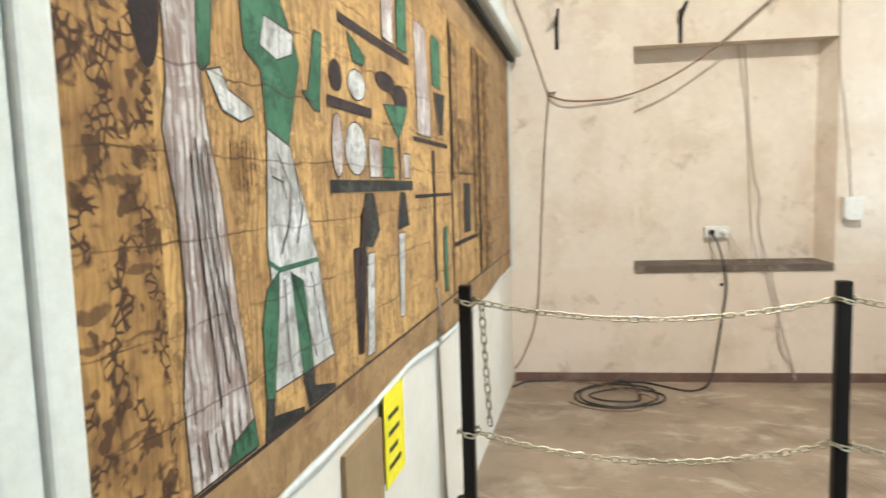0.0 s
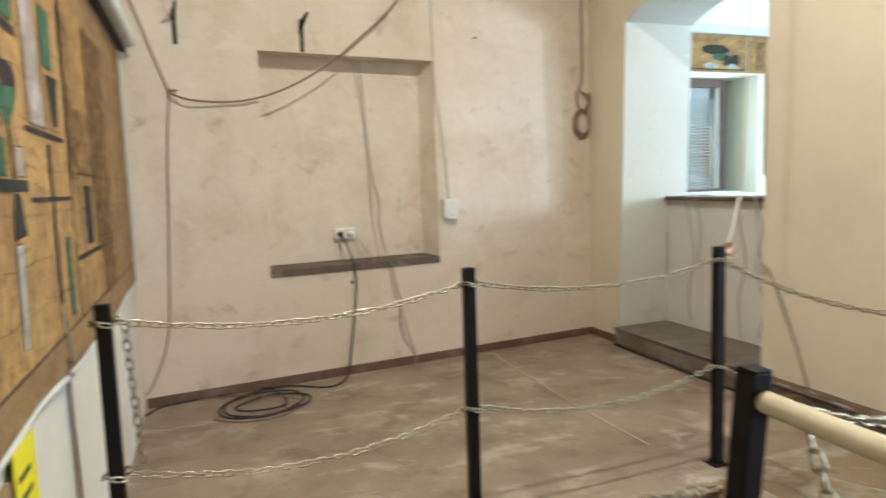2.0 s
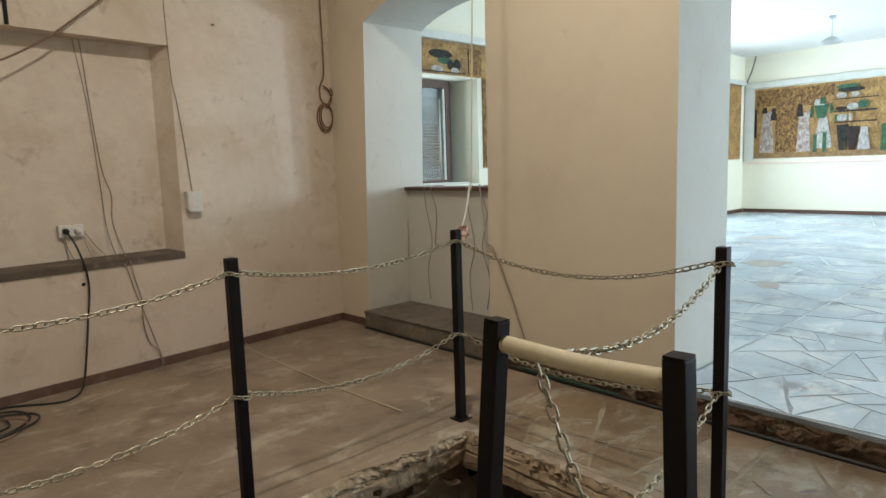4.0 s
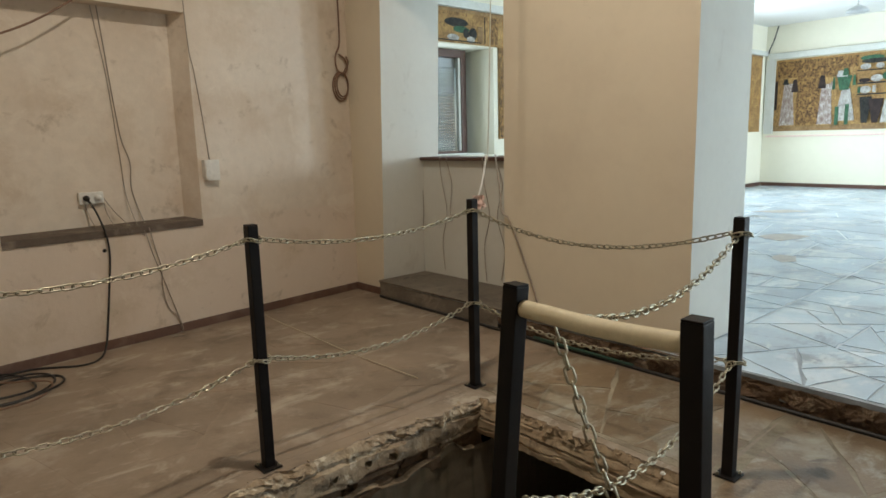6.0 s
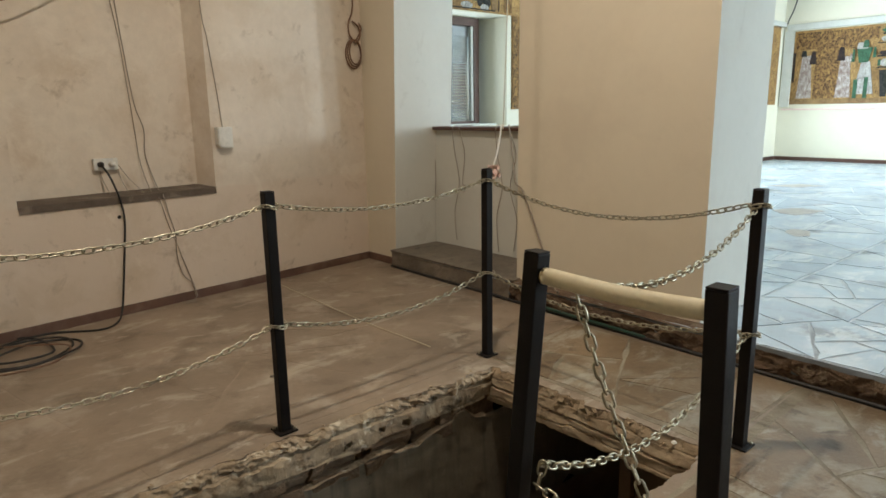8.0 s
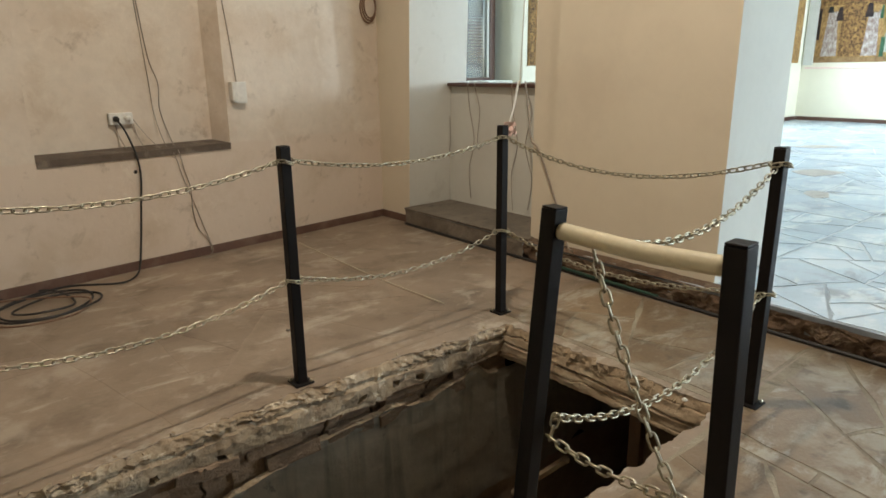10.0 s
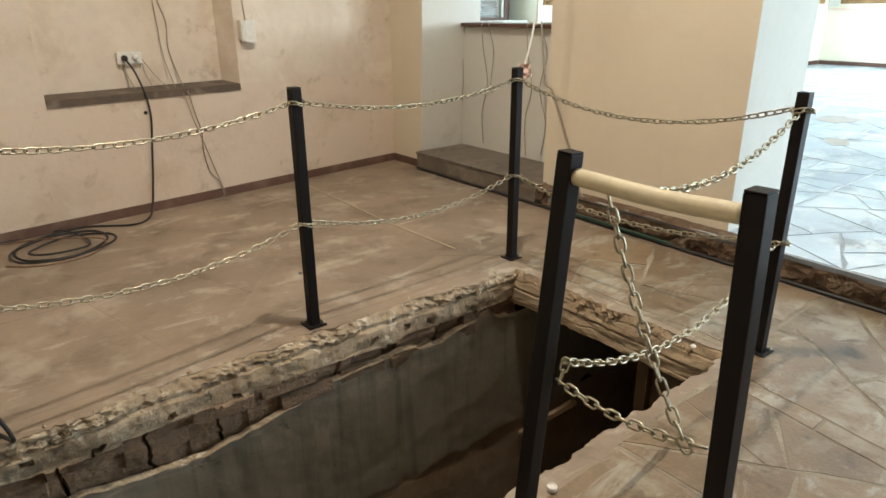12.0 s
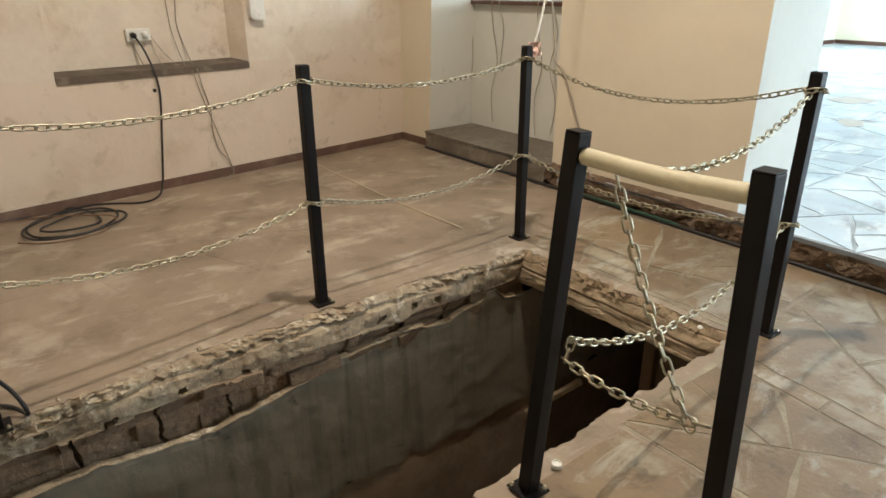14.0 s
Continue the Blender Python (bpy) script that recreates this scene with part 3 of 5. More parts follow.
def pitted(u, v):
    """The broken face with small holes, open brick joints and a crumbling top."""
    x, y, z = broken(u, v)
    wob = 0.012 * noise.noise(Vector((x * 30, z * 30, 0)))
    for hx, hz in HOLES:
        if abs(x - hx) + wob < 0.017 and abs(z - hz) + wob < 0.013:
            y += 0.055
    if z < -0.15:
        for cx in CRACKS:
            if abs(x - cx + wob + 0.1 * (z + 0.2)) < 0.006:
                y += 0.04
        y += 0.014 * noise.cell(Vector((x * 4.2, z * 14.0 + 0.4 * x, 3)))
    if z > -0.055:
        loose = max(0.0, 0.5 + 1.4 * noise.noise(Vector((x * 3.1, 2, 8))))
        y += loose * (0.026 * noise.noise(Vector((x * 9, z * 46, 5))) + 0.022 * noise.noise(Vector((x * 24 + 20 * z, z * 70, 1))) + 0.012 * noise.noise(Vector((x * 55, z * 90, 4))))
    elif z > -0.14:
        y += 0.014 * noise.noise(Vector((x * 6, z * 12, 2))) + 0.010 * max(0, noise.noise(Vector((x * 13, z * 20, 7))))
    return (x, y, z)


bm = sheet(pitted, 520, 46, 0.011, 6.0, 1.0)
for f in bm.faces:
    f.material_index = 1 if f.calc_center_median().z < -0.15 + 0.03 * noise.noise(f.calc_center_median() * 5) else 0
part("broken_edge", bm, [RUBBLE, EARTH], pit, "broken pale concrete and rubble")


def chips(count, at, seed):
    """Loose angular crumbs of concrete, thrown together in one mesh."""
    rng = random.Random(seed)
    made = bmesh.new()
    for _ in range(count):
        size = 0.005 + 0.016 * rng.random() ** 2.2
        m = pose(*at(rng), rng.uniform(0, 360), rng.uniform(0, 360), rng.uniform(0, 360))
        corners = [made.verts.new(m @ Vector((sx * size * rng.uniform(0.5, 1.3), sy * size * rng.uniform(0.4, 1.1), sz * size * rng.uniform(0.3, 0.8)))) for sx in (-1, 1) for sy in (-1, 1) for sz in (-1, 1)]
        for q in ((0, 1, 3, 2), (4, 6, 7, 5), (0, 4, 5, 1), (2, 3, 7, 6), (0, 2, 6, 4), (1, 5, 7, 3)):
            made.faces.new([corners[i] for i in q])
    return made


def on_edge(rng):
    x = rng.uniform(PIT_X0 + 0.05, PIT_X1)
    return (x, float(north_edge(x)) + rng.gauss(0.010, 0.008), -0.014 - abs(rng.gauss(0, 0.035)))


def on_corner(rng):
    y = rng.uniform(PIT_Y0 + 0.1, EDGE_N[-1].y)
    return (float(np.interp(y, [p.y for p in EDGE_E], [p.x for p in EDGE_E])) + rng.gauss(0.006, 0.006), y, -0.012 - abs(rng.gauss(0, 0.03)))


tagged(part("crumbs", chips(420, on_edge, 4), RUBBLE, pit, "pale crumbs of broken concrete"), kind="stuff")
tagged(part("crumbs", chips(160, on_corner, 6), SPLIT, pit, "tan crumbs of broken slab"), kind="stuff")
part("render_coat", sheet(lambda u, v: (PIT_X0 + 4.4 * u, FACE + 0.01 - 0.016 * min(1, v * 30), lip(PIT_X0 + 4.4 * u) * (1 - v) - (0.95 + 0.09 * noise.noise(Vector((u * 13, 1, 0))) + 0.04 * noise.noise(Vector((u * 47, 1, 0)))) * v), 200, 40, 0.006, 3.0, 3.0), CEMENT, pit,
     "dark grey stained cement render")
part("lower_render", sheet(lambda u, v: (PIT_X0 + 4.4 * u, FACE + 0.001, -0.93 - 1.65 * v), 60, 20, 0.006, 3.0, 6.0), LOWRENDER, pit, "brown lower render")
part("render_lip", sheet(lambda u, v: (PIT_X0 + 2.5 * u, FACE + 0.01 - 0.022 * v, lip(PIT_X0 + 2.5 * u) + 0.012 * (1 - v)), 160, 2, 0.006, 14.0, 3.0), RUBBLE, pit, "pale ragged lip of the render")


def slab_edge(u, v):
    y = PIT_Y0 - 0.04 + (EDGE_N[-1].y + 0.05 - PIT_Y0) * u
    x = float(np.interp(y, [p.y for p in EDGE_E], [p.x for p in EDGE_E]))
    split = 0.50 + 0.10 * noise.noise(Vector((u * 4, 2, 1))) - 0.12 * (u - 0.5)
    groove = 0.030 * math.exp(-((v - split) / 0.020) ** 2)
    for row, deep in ((0.22, 0.016), (0.74, 0.014)):
        at = row + 0.13 * noise.noise(Vector((u * 3, row * 9, 1))) + 0.05 * noise.noise(Vector((u * 14, row * 9, 1)))
        groove += deep * max(0.0, 0.4 + noise.noise(Vector((u * 5, row * 7, 4)))) * math.exp(-((v - at) / 0.016) ** 2)
    groove -= 0.010 * noise.noise(Vector((u * 6, v * 5, 3)))
    x += (PIT_X1 - x) * min(1.0, v * 2.5) ** 0.5
    return (x + groove - 0.03 * math.sin(math.pi * min(1, v * 1.6) / 2) + (0.12 * (v - 0.93) / 0.07 if v > 0.93 else 0), y, -0.002 - 0.19 * min(v, 0.95))


part("slab_edge", sheet(slab_edge, 220, 40, 0.007, 8.0, 7.0), SPLIT, pit, "cracked tan edge of the floor slab")
part("near_edge", sheet(lambda u, v: (0.60 + 1.36 * u, float(np.interp(0.60 + 1.36 * u, [p.x for p in EDGE_S], [p.y for p in EDGE_S])) - 0.05 * v, -0.002 - 0.25 * v), 90, 6, 0.012, 9, 3.0), RUBBLE, pit)
part("near_wall", box(PIT_X0, 4.0, 0.95, 1.10, -2.6, -0.06), CEMENT, pit)
part("end_wall", box(PIT_X0 - 0.1, PIT_X0, 0.9, 2.6, -2.6, -0.06), CEMENT, pit)
# passage end and roof coloured near black, so the void's shade is painted
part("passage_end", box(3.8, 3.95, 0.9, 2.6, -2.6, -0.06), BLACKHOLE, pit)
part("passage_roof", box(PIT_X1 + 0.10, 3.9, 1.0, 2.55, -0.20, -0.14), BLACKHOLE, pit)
part("bottom", box(PIT_X0 - 0.1, 4.0, 0.9, 2.6, -2.7, -2.6), EARTH, pit)
LINING = surface("brown_lining_board", (0.15, 0.09, 0.05), 0.8, scale=5, bump=0.2)
part("lining_board", box(2.13, 2.17, 1.12, 1.60, -2.6, -0.30, 0.004), LINING, pit, "brown timber lining of the passage")
part("door_post", box(2.09, 2.15, 1.60, 1.66, -2.6, -0.22, 0.004), LINING, pit, "timber post")
part("door_head", box(2.09, 2.15, 1.12, 1.60, -0.30, -0.21, 0.004), LINING, pit, "timber head")
part("rail", tube([(2.04, 1.98, -0.66), (2.04, 2.34, -1.06)], 0.022, 6), TIMBER, pit, "sloping timber rail")
random.seed(5)
brick_mesh = mesh("brick", box(-0.118, 0.118, -0.05, 0.05, -0.031, 0.031, 0.006), BRICK)
for course, z in enumerate((-0.178, -0.247)):
    x = PIT_X0 + 0.1 + 0.12 * course
    while x < PIT_X1 - 0.1:
        if random.random() < 0.5:
            part("brick", brick_mesh, None, pit, m=pose(x, FACE + 0.042 + random.uniform(-0.012, 0.012), z + random.uniform(-0.006, 0.006), random.uniform(-8, 8), random.uniform(-4, 4), random.uniform(-9, 9)))
        x += random.uniform(0.245, 0.30)

# ---------------------------------------------------------------- hall beyond
HX = 14.60
hall = empty("wall_hall_north", pose(0, 0, 0), "cream hall wall with deep window recesses and a mural frieze", "wall", kind="structure")
bm = bmesh.new()
edges = [3.6, 4.35, 6.08, 7.75, 9.45, 11.15, 12.85, HX + 0.3]
for i in range(0, len(edges), 2):
    box(edges[i], edges[i + 1], 6.13, 6.75, HALL_Z, 3.6, bm=bm)
for i in range(1, len(edges) - 1, 2):
    box(edges[i], edges[i + 1], 6.13, 6.75, HALL_Z, 1.10, bm=bm)
    box(edges[i], edges[i + 1], 6.13, 6.75, 2.46, 3.6, bm=bm)
part("masonry", bm, CREAM, hall)
thing("wall_hall_east", box(HX, HX + 0.3, -4.4, 6.13, 0, 3.6), CREAM, "cream far hall wall with a large mural", "wall", kind="structure")
bm = bmesh.new()
edges = [3.6, 4.3, 6.1, 7.7, 9.5, 11.1, 12.9, HX + 0.3]
for i in range(0, len(edges), 2):
    box(edges[i], edges[i + 1], -4.4, -4.0, 0, 3.6, bm=bm)
for i in range(1, len(edges) - 1, 2):
    box(edges[i], edges[i + 1], -4.4, -4.0, 0, 1.0, bm=bm)
    box(edges[i], edges[i + 1], -4.4, -4.0, 2.8, 3.6, bm=bm)
thing("wall_hall_south", bm, CREAM, "plain cream hall wall with window openings", "wall", kind="structure")
thing("wall_hall_west", box(3.2, EAST_IN, -4.4, -2.951, 0, 3.6), CREAM, "plain cream wall", "wall", kind="structure")
thing("wall_hall_corner", box(3.2, EAST_IN - 0.001, 5.301, 6.75, 0, 3.6), CREAM, "plain cream wall", "wall", kind="structure")
thing("ceiling_hall", box(EAST_IN + 0.001, HX + 0.3, -4.4, 6.75, 3.5, 3.7), CEILING, "white hall ceiling", "ceiling", kind="structure")
thing("baseboard", box(HX - 0.03, HX - 0.002, -3.9, 6.1, HALL_Z, HALL_Z + 0.075, 0.004), DARKWOOD, "dark brown hall skirting board", "skirting", kind="structure")
thing("baseboard", box(3.62, HX - 0.04, 6.10, 6.128, HALL_Z, HALL_Z + 0.075, 0.004), DARKWOOD, "dark brown hall skirting board", "skirting", kind="structure")
thing("trim", box(3.62, HX - 0.05, 6.06, 6.128, 2.885, 2.985, 0.012), FRAMEWHITE, "white cornice strip over the mural frieze", "trim", kind="structure")
thing("trim", box(HX - 0.06, HX - 0.002, -3.9, 6.05, 2.80, 2.93, 0.012), FRAMEWHITE, "white cornice strip over the far mural", "trim", kind="structure")
thing("trim", box(HX - 0.03, HX - 0.002, -3.9, 6.05, 1.18, 1.215, 0.006), RIBBON, "thin faded pink rail below the far mural", "trim", kind="structure")


def hall_window(x):
    w = empty("window", pose(x, 6.52, 0), "dark brown framed window with a lowered grey roller shutter", "window", group="hall windows", kind="structure")
    half = 0.70
    part("window_frame", box(-half, -half + 0.09, -0.04, 0.04, 1.10, 2.46, 0.005), DARKWOOD, w)
    part("window_frame", box(half - 0.09, half, -0.04, 0.04, 1.10, 2.46, 0.005), DARKWOOD, w)
    part("window_frame", box(-half + 0.09, half - 0.09, -0.04, 0.04, 2.36, 2.46, 0.005), DARKWOOD, w)
    part("window_frame", box(-half + 0.09, half - 0.09, -0.04, 0.04, 1.10, 1.16, 0.005), DARKWOOD, w)
    for a, b, c, d in ((half - 0.13, half - 0.09, 1.16, 2.36), (-half + 0.09, -half + 0.13, 1.16, 2.36), (-0.03, 0.03, 1.16, 2.36)):
        part("sash", box(a, b, -0.025, 0.03, c, d, 0.004), FRAMEWHITE, w, "white sash bar")
    pane = part("pane", box(-half + 0.13, half - 0.13, 0.0, 0.004, 1.16, 2.36), GLASS, w)
    pane.visible_shadow = False
    slat = mesh("slat", box(-half + 0.1, half - 0.1, -0.006, 0.006, -0.0125, 0.0125, 0.004), SHUTTER)
    web = mesh("slat_web", box(-0.0085, 0.0085, -0.003, 0.003, 1.16, 1.95), SHUTTER)
    for k in range(32):
        part("slat", slat, None, w, m=pose(0, 0.09, 1.175 + 0.0375 * min(k, 20) + 0.0312 * max(0, k - 20)))
    for k in range(36):
        part("slat_web", web, None, w, m=pose(-half + 0.12 + k * 0.0325, 0.099, 0))
    part("shutter_blind", box(-half + 0.1, half - 0.1, 0.092, 0.104, 1.93, 2.30, 0.003), SHUTTER, w, "closed upper part of the roller shutter")
    part("shutter_box", box(-half + 0.05, half - 0.05, 0.06, 0.2, 2.24, 2.45, 0.005), SHUTTER, w)
    part("window_sill", box(-half, half, -0.36, -0.04, 1.10, 1.125, 0.004), FRAMEWHITE, w)
    return w


w = hall_window(5.22)
for x in (8.60, 12.0):
    copy_thing(w, pose(x, 6.52, 0))


# ---------------------------------------------------------------- murals
def flat(outline, plane):
    """A painted shape in the plane of a wall that runs along y."""
    made = bmesh.new()
    made.faces.new([made.verts.new((plane, y, z)) for y, z in outline])
    bmesh.ops.recalc_face_normals(made, faces=made.faces)
    if list(made.faces)[0].normal.x < 0:
        bmesh.ops.reverse_faces(made, faces=made.faces)
    return made


def oval(y, z, ry, rz, n=20):
    return [(y + ry * math.cos(2 * math.pi * k / n), z + rz * math.sin(2 * math.pi * k / n)) for k in range(n)]


def rect(y0_, z0_, y1_, z1_):
    return [(y0_, z0_), (y1_, z0_), (y1_, z1_), (y0_, z1_)]


MX = WEST + 0.014
mural = empty("mural", pose(0, 0, 0), "large ochre papyrus-style mural board with plain painted shapes", "mural")
M_Y0, M_Y1 = 0.714, 4.37


def hem(y):
    return 0.812 + 0.018 * math.sin((y - 1.1) * 2.2) + 0.006 * math.sin(y * 7)


low_edge = [(M_Y0 + (M_Y1 - M_Y0) * k / 40, hem(M_Y0 + (M_Y1 - M_Y0) * k / 40)) for k in range(41)]
part("board", prism([*low_edge, (M_Y1, 2.14), (M_Y0, 2.14)], "x", WEST + 0.001, MX), OCHRE, mural)
part("lower_border", flat([*low_edge, (M_Y1, 0.915), (M_Y0, 0.925)], MX + 0.001), BORDER, mural, "brown lower border")
part("border_line", flat(rect(M_Y0, 0.921, M_Y1, 0.928), MX + 0.0016), PRINTPLUM, mural)
part("upper_border", flat(rect(M_Y0, 2.00, M_Y1, 2.14), MX + 0.001), BORDER, mural)
part("end_border", flat(rect(3.55, 0.928, M_Y1, 2.0), MX + 0.001), BORDER, mural, "brown end border")
part("glyph_field", flat(rect(M_Y0, 0.928, 0.872, 2.0), MX + 0.0008), GLYPH, mural, "columns of dark brown sign shapes")

PAINT = [
    ("robe_shape", PRINTROBE, [(0.90, 1.62), (0.90, 1.49), (0.885, 1.43), (0.905, 1.33), (0.912, 1.20), (0.892, 1.07), (0.90, 0.93), (1.075, 0.93), (1.05, 1.12), (1.03, 1.25), (1.01, 1.36), (0.99, 1.43), (0.98, 1.50), (0.985, 1.62)]),
    ("plum_oval", PRINTPLUM, oval(0.868, 1.60, 0.030, 0.10)),
    ("green_hem", PRINTGREEN, [(0.985, 0.932), (1.08, 0.932), (1.07, 0.985), (1.00, 0.965)]),
    ("green_strip", PRINTGREEN, [(0.97, 1.52), (0.98, 1.70), (1.03, 1.70), (1.005, 1.53), (0.985, 1.515)]),
    ("sleeve_shape", PRINTWHITE, [(0.99, 1.52), (1.03, 1.53), (1.05, 1.50), (1.115, 1.48), (1.12, 1.465), (1.08, 1.452), (1.03, 1.465)]),
    ("green_panel", PRINTGREEN, [(1.09, 1.70), (1.10, 1.57), (1.15, 1.545), (1.16, 1.45), (1.24, 1.425), (1.30, 1.58), (1.28, 1.62), (1.20, 1.72)]),
    ("collar_shape", PRINTWHITE, [(1.15, 1.585), (1.17, 1.64), (1.28, 1.63), (1.27, 1.59), (1.21, 1.57)]),
    ("apron_shape", PRINTWHITE, [(1.16, 1.452), (1.245, 1.425), (1.28, 1.35), (1.34, 1.22), (1.405, 1.0), (1.135, 1.0), (1.15, 1.11), (1.15, 1.19), (1.14, 1.25), (1.15, 1.34)]),
    ("green_bar", PRINTGREEN, [(1.18, 1.21), (1.172, 1.14), (1.14, 0.99), (1.11, 0.99), (1.11, 1.12), (1.13, 1.18)]),
    ("green_bar", PRINTGREEN, [(1.22, 1.20), (1.275, 1.175), (1.30, 1.0), (1.25, 1.0), (1.23, 1.13)]),
    ("belt_line", PRINTGREEN, [(1.14, 1.232), (1.18, 1.213), (1.34, 1.214), (1.34, 1.204), (1.18, 1.203), (1.14, 1.222)]),
    ("dark_wedge", PRINTDARK, [(1.11, 1.0), (1.14, 0.99), (1.135, 0.962), (1.25, 0.94), (1.25, 0.928), (1.10, 0.928)]),
    ("dark_wedge", PRINTDARK, [(1.25, 1.0), (1.30, 1.0), (1.30, 0.965), (1.40, 0.94), (1.40, 0.930), (1.27, 0.930)]),
    ("green_bracket", PRINTGREEN, [(1.30, 1.535), (1.33, 1.535), (1.37, 1.66), (1.41, 1.66), (1.385, 1.50), (1.36, 1.50)]),
    ("upper_shelf", PRINTPLUM, rect(1.50, 1.705, 2.05, 1.728)),
    ("small_shelf", PRINTPLUM, rect(1.42, 1.518, 1.70, 1.542)),
    ("jar_shape", PRINTWHITE, oval(1.60, 1.585, 0.058, 0.036)),
    ("jar_shape", PRINTWHITE, oval(1.58, 1.438, 0.068, 0.062)),
    ("slim_jar_shape", PRINTROBE, oval(1.47, 1.44, 0.032, 0.07)),
    ("plum_oval", PRINTPLUM, oval(1.475, 1.588, 0.036, 0.034)),
    ("dark_leaf", PRINTGREEN, [(1.55, 1.70), (1.67, 1.66), (1.65, 1.635), (1.58, 1.635)]),
    ("plum_oval", PRINTPLUM, oval(1.82, 1.625, 0.085, 0.025)),
    ("plum_oval", PRINTPLUM, oval(1.95, 1.60, 0.075, 0.034)),
    ("green_funnel", PRINTGREEN, [(1.79, 1.565), (2.02, 1.585), (1.98, 1.53), (1.92, 1.48), (1.86, 1.52)]),
    ("stalk", PRINTPLUM, rect(1.915, 1.36, 1.93, 1.48)),
    ("green_pot", PRINTGREEN, rect(1.77, 1.372, 1.87, 1.455)),
    ("pale_pot", PRINTROBE, rect(1.67, 1.372, 1.755, 1.47)),
    ("pale_pot", PRINTROBE, rect(1.96, 1.372, 2.03, 1.445)),
    ("main_shelf", PRINTDARK, rect(1.42, 1.338, 2.05, 1.366)),
    ("dark_wedge", PRINTDARK, [(1.63, 1.335), (1.69, 1.335), (1.73, 1.24), (1.67, 1.20), (1.585, 1.212)]),
    ("dark_wedge", PRINTDARK, [(1.92, 1.335), (1.97, 1.33), (2.00, 1.235), (1.88, 1.228)]),
    ("tall_strip", PRINTPLUM, [(1.535, 1.21), (1.59, 1.21), (1.565, 0.96), (1.545, 0.96)]),
    ("pale_strip", PRINTWHITE, [(1.63, 1.19), (1.68, 1.19), (1.655, 0.94), (1.60, 0.94)]),
    ("pale_strip", PRINTWHITE, [(1.89, 1.22), (1.95, 1.22), (1.92, 0.98), (1.88, 0.98)]),
    ("pale_panel", PRINTROBE, [(2.11, 1.86), (2.25, 1.86), (2.30, 1.51), (2.13, 1.51)]),
    ("green_panel", PRINTGREEN, rect(2.33, 1.69, 2.46, 1.86)),
    ("dark_funnel", PRINTDARK, [(2.35, 1.67), (2.52, 1.68), (2.47, 1.53), (2.42, 1.53)]),
    ("thin_shelf", PRINTPLUM, rect(2.07, 1.488, 2.54, 1.502)),
    ("thin_shelf", PRINTPLUM, rect(2.07, 1.312, 2.58, 1.324)),
    ("thin_strip", PRINTPLUM, rect(2.30, 1.02, 2.335, 1.47)),
    ("green_strip", PRINTGREEN, rect(2.44, 0.96, 2.50, 1.20)),
    ("dark_tablet", PRINTDARK, rect(2.84, 1.15, 2.98, 1.36)),
    ("thin_shelf", PRINTPLUM, rect(2.63, 1.11, 3.16, 1.128)),
    ("thin_line", PRINTPLUM, rect(2.60, 0.93, 2.615, 1.98)),
    ("thin_line", PRINTPLUM, rect(3.20, 0.93, 3.22, 1.98)),
    ("pale_panel", PRINTROBE, rect(1.80, 1.735, 1.90, 1.98)),
    ("green_panel", PRINTGREEN, rect(1.93, 1.735, 2.03, 1.98)),
]


def stroke(points, wide):
    """A brush line of even width through the points."""
    left, right = [], []
    for i, (y, z) in enumerate(points):
        (ya, za), (yb, zb) = points[max(i - 1, 0)], points[min(i + 1, len(points) - 1)]
        far_ = math.hypot(yb - ya, zb - za)
        ny, nz = -(zb - za) / far_ * wide / 2, (yb - ya) / far_ * wide / 2
        left.append((y + ny, z + nz))
        right.append((y - ny, z - nz))
    return left + right[::-1]


# brush lines: pleats of the robe, folds of the apron, marks on the jars, ruled columns
for k in range(7):
    foot, head = 0.912 + 0.022 * k, 0.905 + 0.012 * k
    PAINT.append(("pleat_line", PRINTPLUM if k % 3 == 0 else PRINTROBE, stroke([(head, 1.42 - 0.02 * (k % 2)), (head + 0.3 * (foot - head), 1.25), (foot, 1.03 + 0.03 * (k % 3))], 0.002)))
    PAINT.append(("pleat_line", PRINTPLUM, stroke([(0.915 + 0.021 * k, 1.00 + 0.012 * (k % 2)), (0.922 + 0.021 * k, 0.945)], 0.0028)))
for points in ([(1.19, 1.41), (1.235, 1.35), (1.225, 1.29), (1.185, 1.235)], [(1.165, 1.37), (1.205, 1.36), (1.215, 1.33)], [(1.25, 1.40), (1.28, 1.31), (1.25, 1.25)], [(1.22, 1.20), (1.31, 1.02)], [(1.19, 1.19), (1.20, 1.02)],
               [(1.34, 1.20), (1.36, 1.10), (1.39, 1.01)], [(1.30, 1.19), (1.345, 1.05)]):
    PAINT.append(("fold_line", PRINTPLUM, stroke(points, 0.0035)))
for y, z in ((1.562, 1.452), (1.590, 1.446), (1.572, 1.424), (1.602, 1.428), (1.60, 1.60), (1.47, 1.475)):
    PAINT.append(("jar_mark", PRINTROBE, rect(y - 0.004, z - 0.006, y + 0.004, z + 0.006)))
for k in range(6):
    PAINT.append(("reed_mark", GLYPH, rect(1.045 + 0.012 * k, 1.352, 1.050 + 0.012 * k, 1.425)))
    PAINT.append(("reed_mark", PRINTPLUM, rect(1.64 + 0.05 * k, 1.985 - 0.03 * (k % 2), 1.647 + 0.05 * k, 2.0)))
for y in (2.72, 3.06, 3.38):
    PAINT.append(("thin_line", PRINTPLUM, rect(y, 0.93, y + 0.012, 1.98)))
